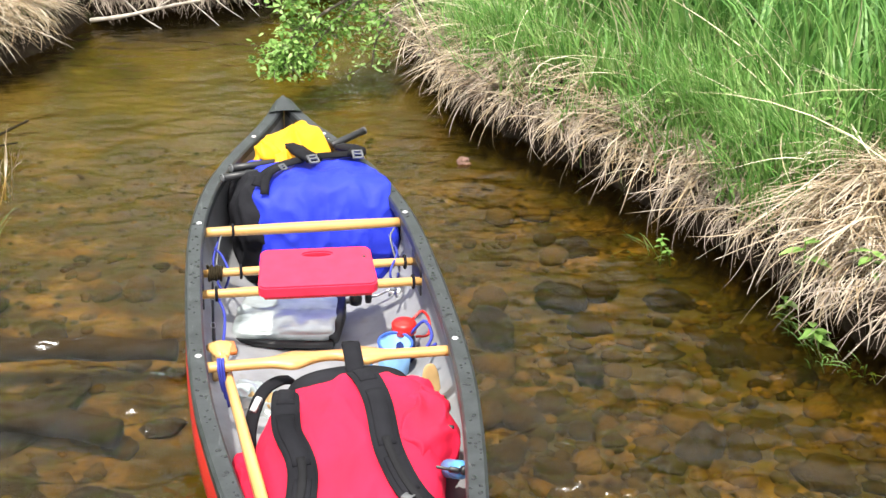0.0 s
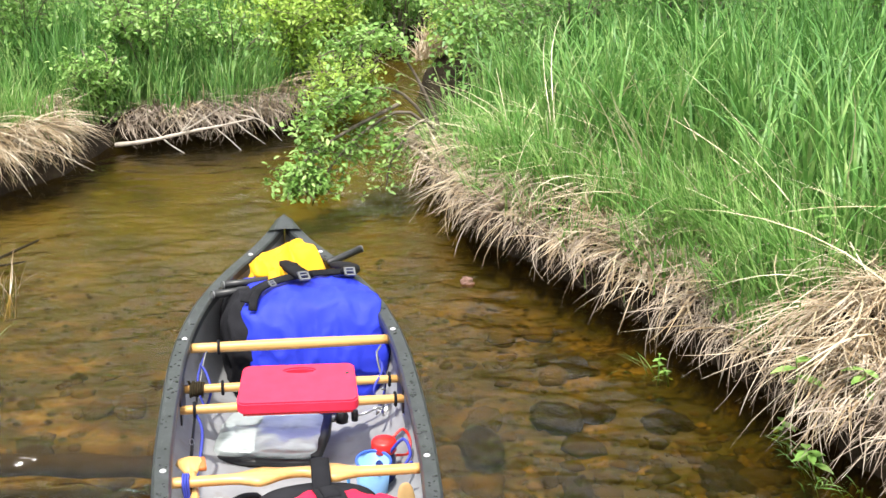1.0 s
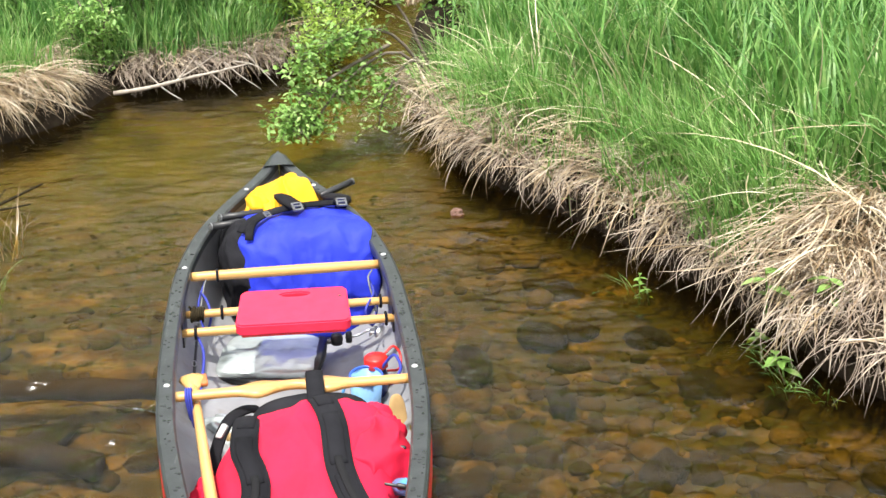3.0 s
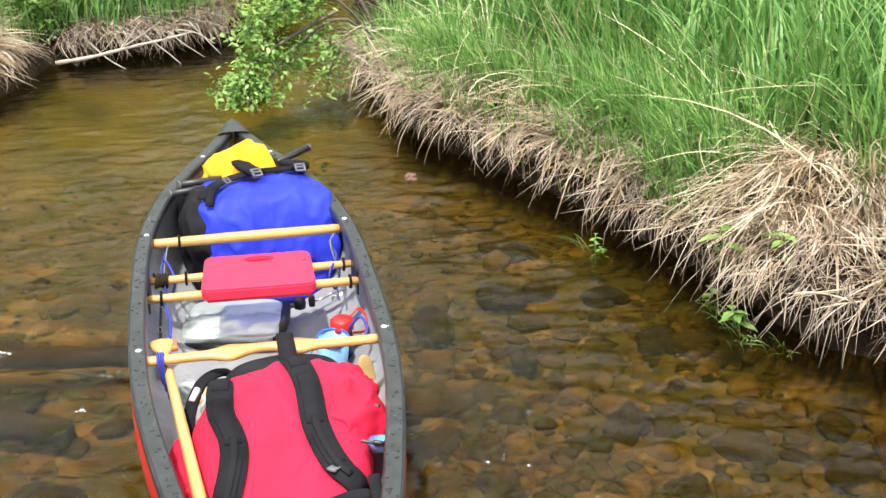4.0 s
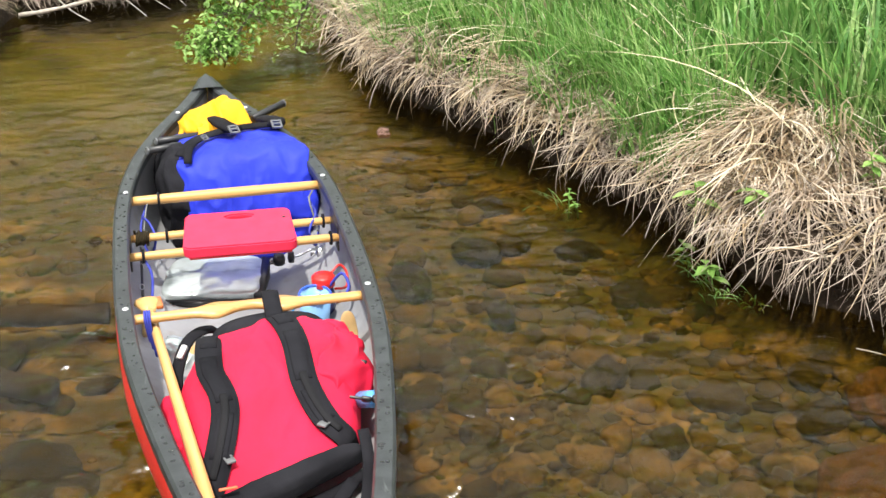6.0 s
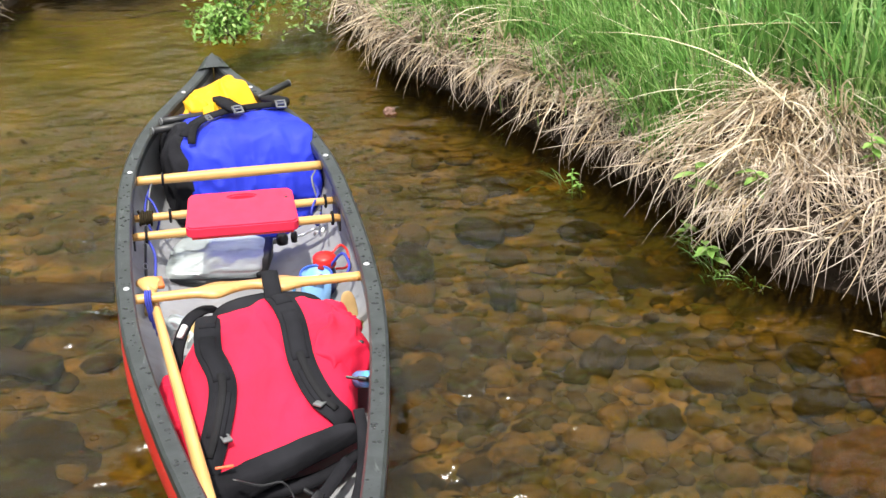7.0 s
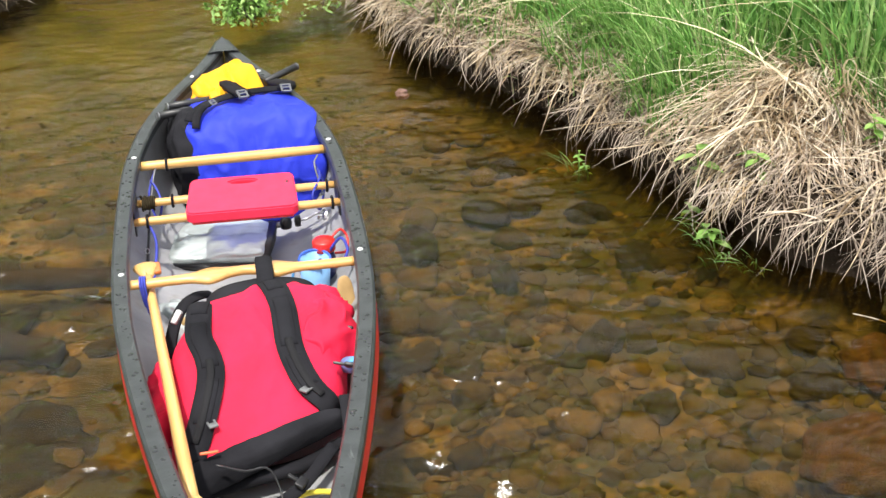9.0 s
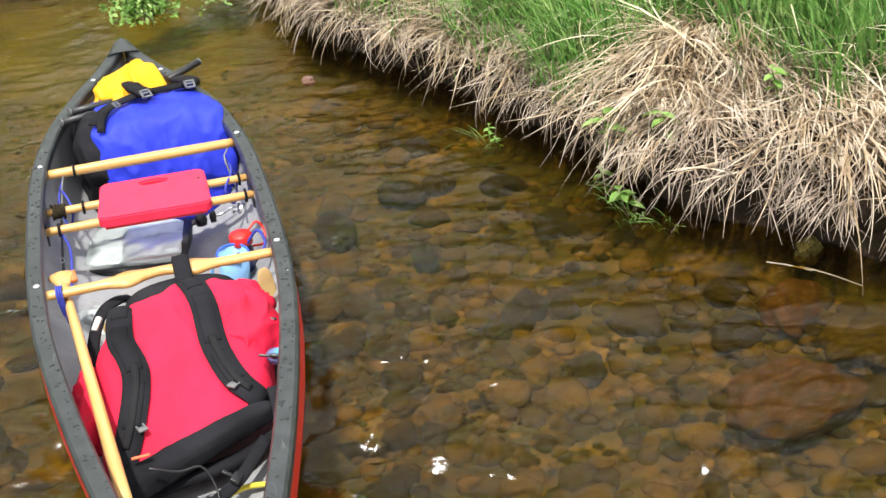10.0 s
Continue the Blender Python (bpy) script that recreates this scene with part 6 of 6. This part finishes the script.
def blue_warp(q):
    w = Vector((q.x * (1.02 + 0.10 * q.z / 0.24), q.y + 0.03 * q.z / 0.24, q.z * (1 - 0.10 * (q.x / 0.28) ** 2)))
    return inside_hull(w, BLUE_AT)


part("body", pillow((0.31, 0.30, 0.255), 6.0, 0.020, 8, 6, 6, blue_warp), BLUE_CLOTH, bpk, "royal blue coated cloth")


def blue_top(x, y, lift=0.01):
    z = pillow_top(x, y, (0.31, 0.30, 0.255), 6.0)
    return np.array(blue_warp(Vector((x, y, z)))) + np.array((0, 0, lift))


def blue_strap(pts, width, name="strap", lift=0.026, thick=0.008):
    q = np.array([blue_top(x, y, lift) for x, y in curve_points([(a, b_, 0) for a, b_ in pts], 24)[:, :2]])
    return part(name, band(q, np.tile((0, -0.2, 1.0), (24, 1)), width, thick), BLACK_CLOTH, bpk)


blue_strap([(-0.27, -0.22), (-0.19, -0.10), (-0.07, 0.0), (0.05, 0.06), (0.17, 0.10), (0.26, 0.10)], 0.05)
blue_strap([(-0.25, -0.27), (-0.21, -0.15), (-0.13, -0.05), (-0.06, 0.02)], 0.035)
blue_strap([(-0.04, -0.08), (-0.07, 0.03), (-0.09, 0.16), (-0.10, 0.24)], 0.07, "shoulder_strap", 0.042, 0.020)
blue_strap([(0.13, 0.02), (0.16, 0.12), (0.18, 0.24)], 0.07, "shoulder_strap", 0.042, 0.020)
part("harness", moved(pillow((0.10, 0.28, 0.215), 2.6, 0.03, 9, 13, 5, lambda q: inside_hull(q + Vector((-0.275, 0.02, 0.0)), BLUE_AT)), Matrix.Identity(4)), BLACK_CLOTH, bpk, "black harness on the pack's side")
for q, turn in (((-0.05, -0.13), 20), ((0.13, -0.04), 5), ((-0.17, -0.20), 40)):
    buckle(bpk, blue_top(*q, 0.056), turn, 0.045 if turn != 40 else 0.03, GREY_PLASTIC, 35)

# yellow dry bag behind it
YEL_AT = pose(0.01, 1.82, 0.245)
yel = tagged(empty("dry_bag", YEL_AT), "crumpled bright yellow dry bag in the bow", "bag")
part("body", pillow((0.165, 0.18, 0.20), 2.5, 0.034, 8, 21, 6, lambda q: inside_hull(Vector((q.x * (1 - 0.35 * max(q.y, 0) / 0.19), q.y, q.z + 0.02 * math.sin(q.x * 22))), YEL_AT)), YELLOW_CLOTH, yel)
part("corner_fold", moved(pillow((0.055, 0.06, 0.03), 2.4, 0.02, 14, 23, 5), pose(-0.10, -0.12, 0.12, 30, 25, 30)), YELLOW_CLOTH, yel)
part("corner_fold", moved(pillow((0.06, 0.07, 0.03), 2.4, 0.018, 14, 26, 5), pose(-0.03, -0.20, 0.10, 50, -5, 0)), YELLOW_CLOTH, yel)

# black tubes laid across
for a, b_, r in (((-0.315, 1.46, 0.355), (-0.04, 1.60, 0.335), 0.017), ((-0.275, 1.54, 0.368), (-0.01, 1.67, 0.345), 0.017), ((0.345, 1.925, 0.385), (0.18, 1.83, 0.35), 0.017)):
    a, b_ = Vector(a), Vector(b_)
    tb = tagged(empty("pole_tube", Matrix.Translation(a) @ (b_ - a).to_track_quat("Z", "Y").to_matrix().to_4x4()), "black hollow pole section lying across the gunwales", "pole", "pole sections")
    L_ = (b_ - a).length
    part("tube", lathe([(r * 0.78, 0.06), (r * 0.78, 0.0), (r, 0.0), (r, L_ * 0.5), (r, L_ - 0.01), (r * 0.7, L_)], 14), BLACK_PLASTIC, tb)
    part("collar", lathe([(r * 0.98, 0.0), (r * 1.06, 0.001), (r * 1.06, 0.006), (r * 0.98, 0.007)], 14), GREY_PLASTIC, tb, "grey rim")


# cords
def cord(points, radius, material, label, name="cord", n=26):
    return tagged(part(name, tube(curve_points(points, n), radius, 6), material), label, "cord")


for s, y in ((-1, 1.0), (1, 0.93)):
    xb = s * 0.335
    cord([(xb, y + 0.10, 0.24), (xb + 0.03 * s, y + 0.02, 0.16), (xb, y - 0.10, 0.10), (xb - 0.03 * s, y - 0.16, 0.19), (xb + 0.01, y - 0.06, 0.22), (xb + 0.02 * s, y + 0.08, 0.20)], 0.005, BLUE_CORD, "blue bungee cord looped between thwart and seat")
    cord([(xb + 0.02, y + 0.09, 0.27), (xb, y + 0.05, 0.24), (xb + 0.02 * s, y - 0.04, 0.15), (xb, y - 0.18, 0.20)], 0.004, GREY_PLASTIC, "pale cord tied between thwart and seat")
cord([(-0.37, 0.66, 0.215), (-0.33, 0.60, 0.14), (-0.35, 0.50, 0.02), (-0.37, 0.42, 0.0), (-0.36, 0.36, 0.06)], 0.006, BLUE_CORD, "dark blue cord hanging along the hull side")
for k in range(3):
    a = 0.008 * k
    cord([(-0.355 + a, 0.0 + 0.03, 0.25), (-0.355 + a, 0.0, 0.276), (-0.355 + a, -0.03, 0.25), (-0.345 + a, -0.02, 0.17 - 0.03 * k), (-0.34 + a, 0.02, 0.20), (-0.355 + a, 0.03, 0.25)], 0.004, BLUE_CORD, "blue cord wrapped round the yoke end", n=30)
cord([(0.36, 0.56, 0.0), (0.33, 0.47, 0.06), (0.38, 0.42, 0.15), (0.40, 0.36, 0.12), (0.36, 0.28, 0.10), (0.39, 0.22, 0.16)], 0.006, BLUE_CORD, "tangled dark blue cord beside the bottle")
for x, y in ((-0.28, 1.085), (-0.26, 0.83), (-0.355, 0.645), (0.375, 0.645), (0.37, 0.83)):
    z = 0.268 if y > 1 else 0.205
    t_ = [(x, y + 0.024 * math.cos(k * math.pi / 6), z + 0.024 * math.sin(k * math.pi / 6)) for k in range(13)]
    part("lashing", tube(t_, 0.006, 6, caps=False), BLACK_CLOTH, thwart if y > 1 else bar_far if y > 0.7 else bar_near, "thin black lashing")
cord([(0.02, -1.02, FLOOR + 0.03), (0.06, -0.95, FLOOR + 0.035), (0.13, -0.92, FLOOR + 0.04), (0.20, -0.96, FLOOR + 0.06), (0.24, -1.02, FLOOR + 0.08), (0.15, -1.15, FLOOR + 0.04), (0.05, -1.12, FLOOR + 0.03)], 0.009, YELLOW_CORD, "yellow floating rope coiled on the canoe floor", "rope")
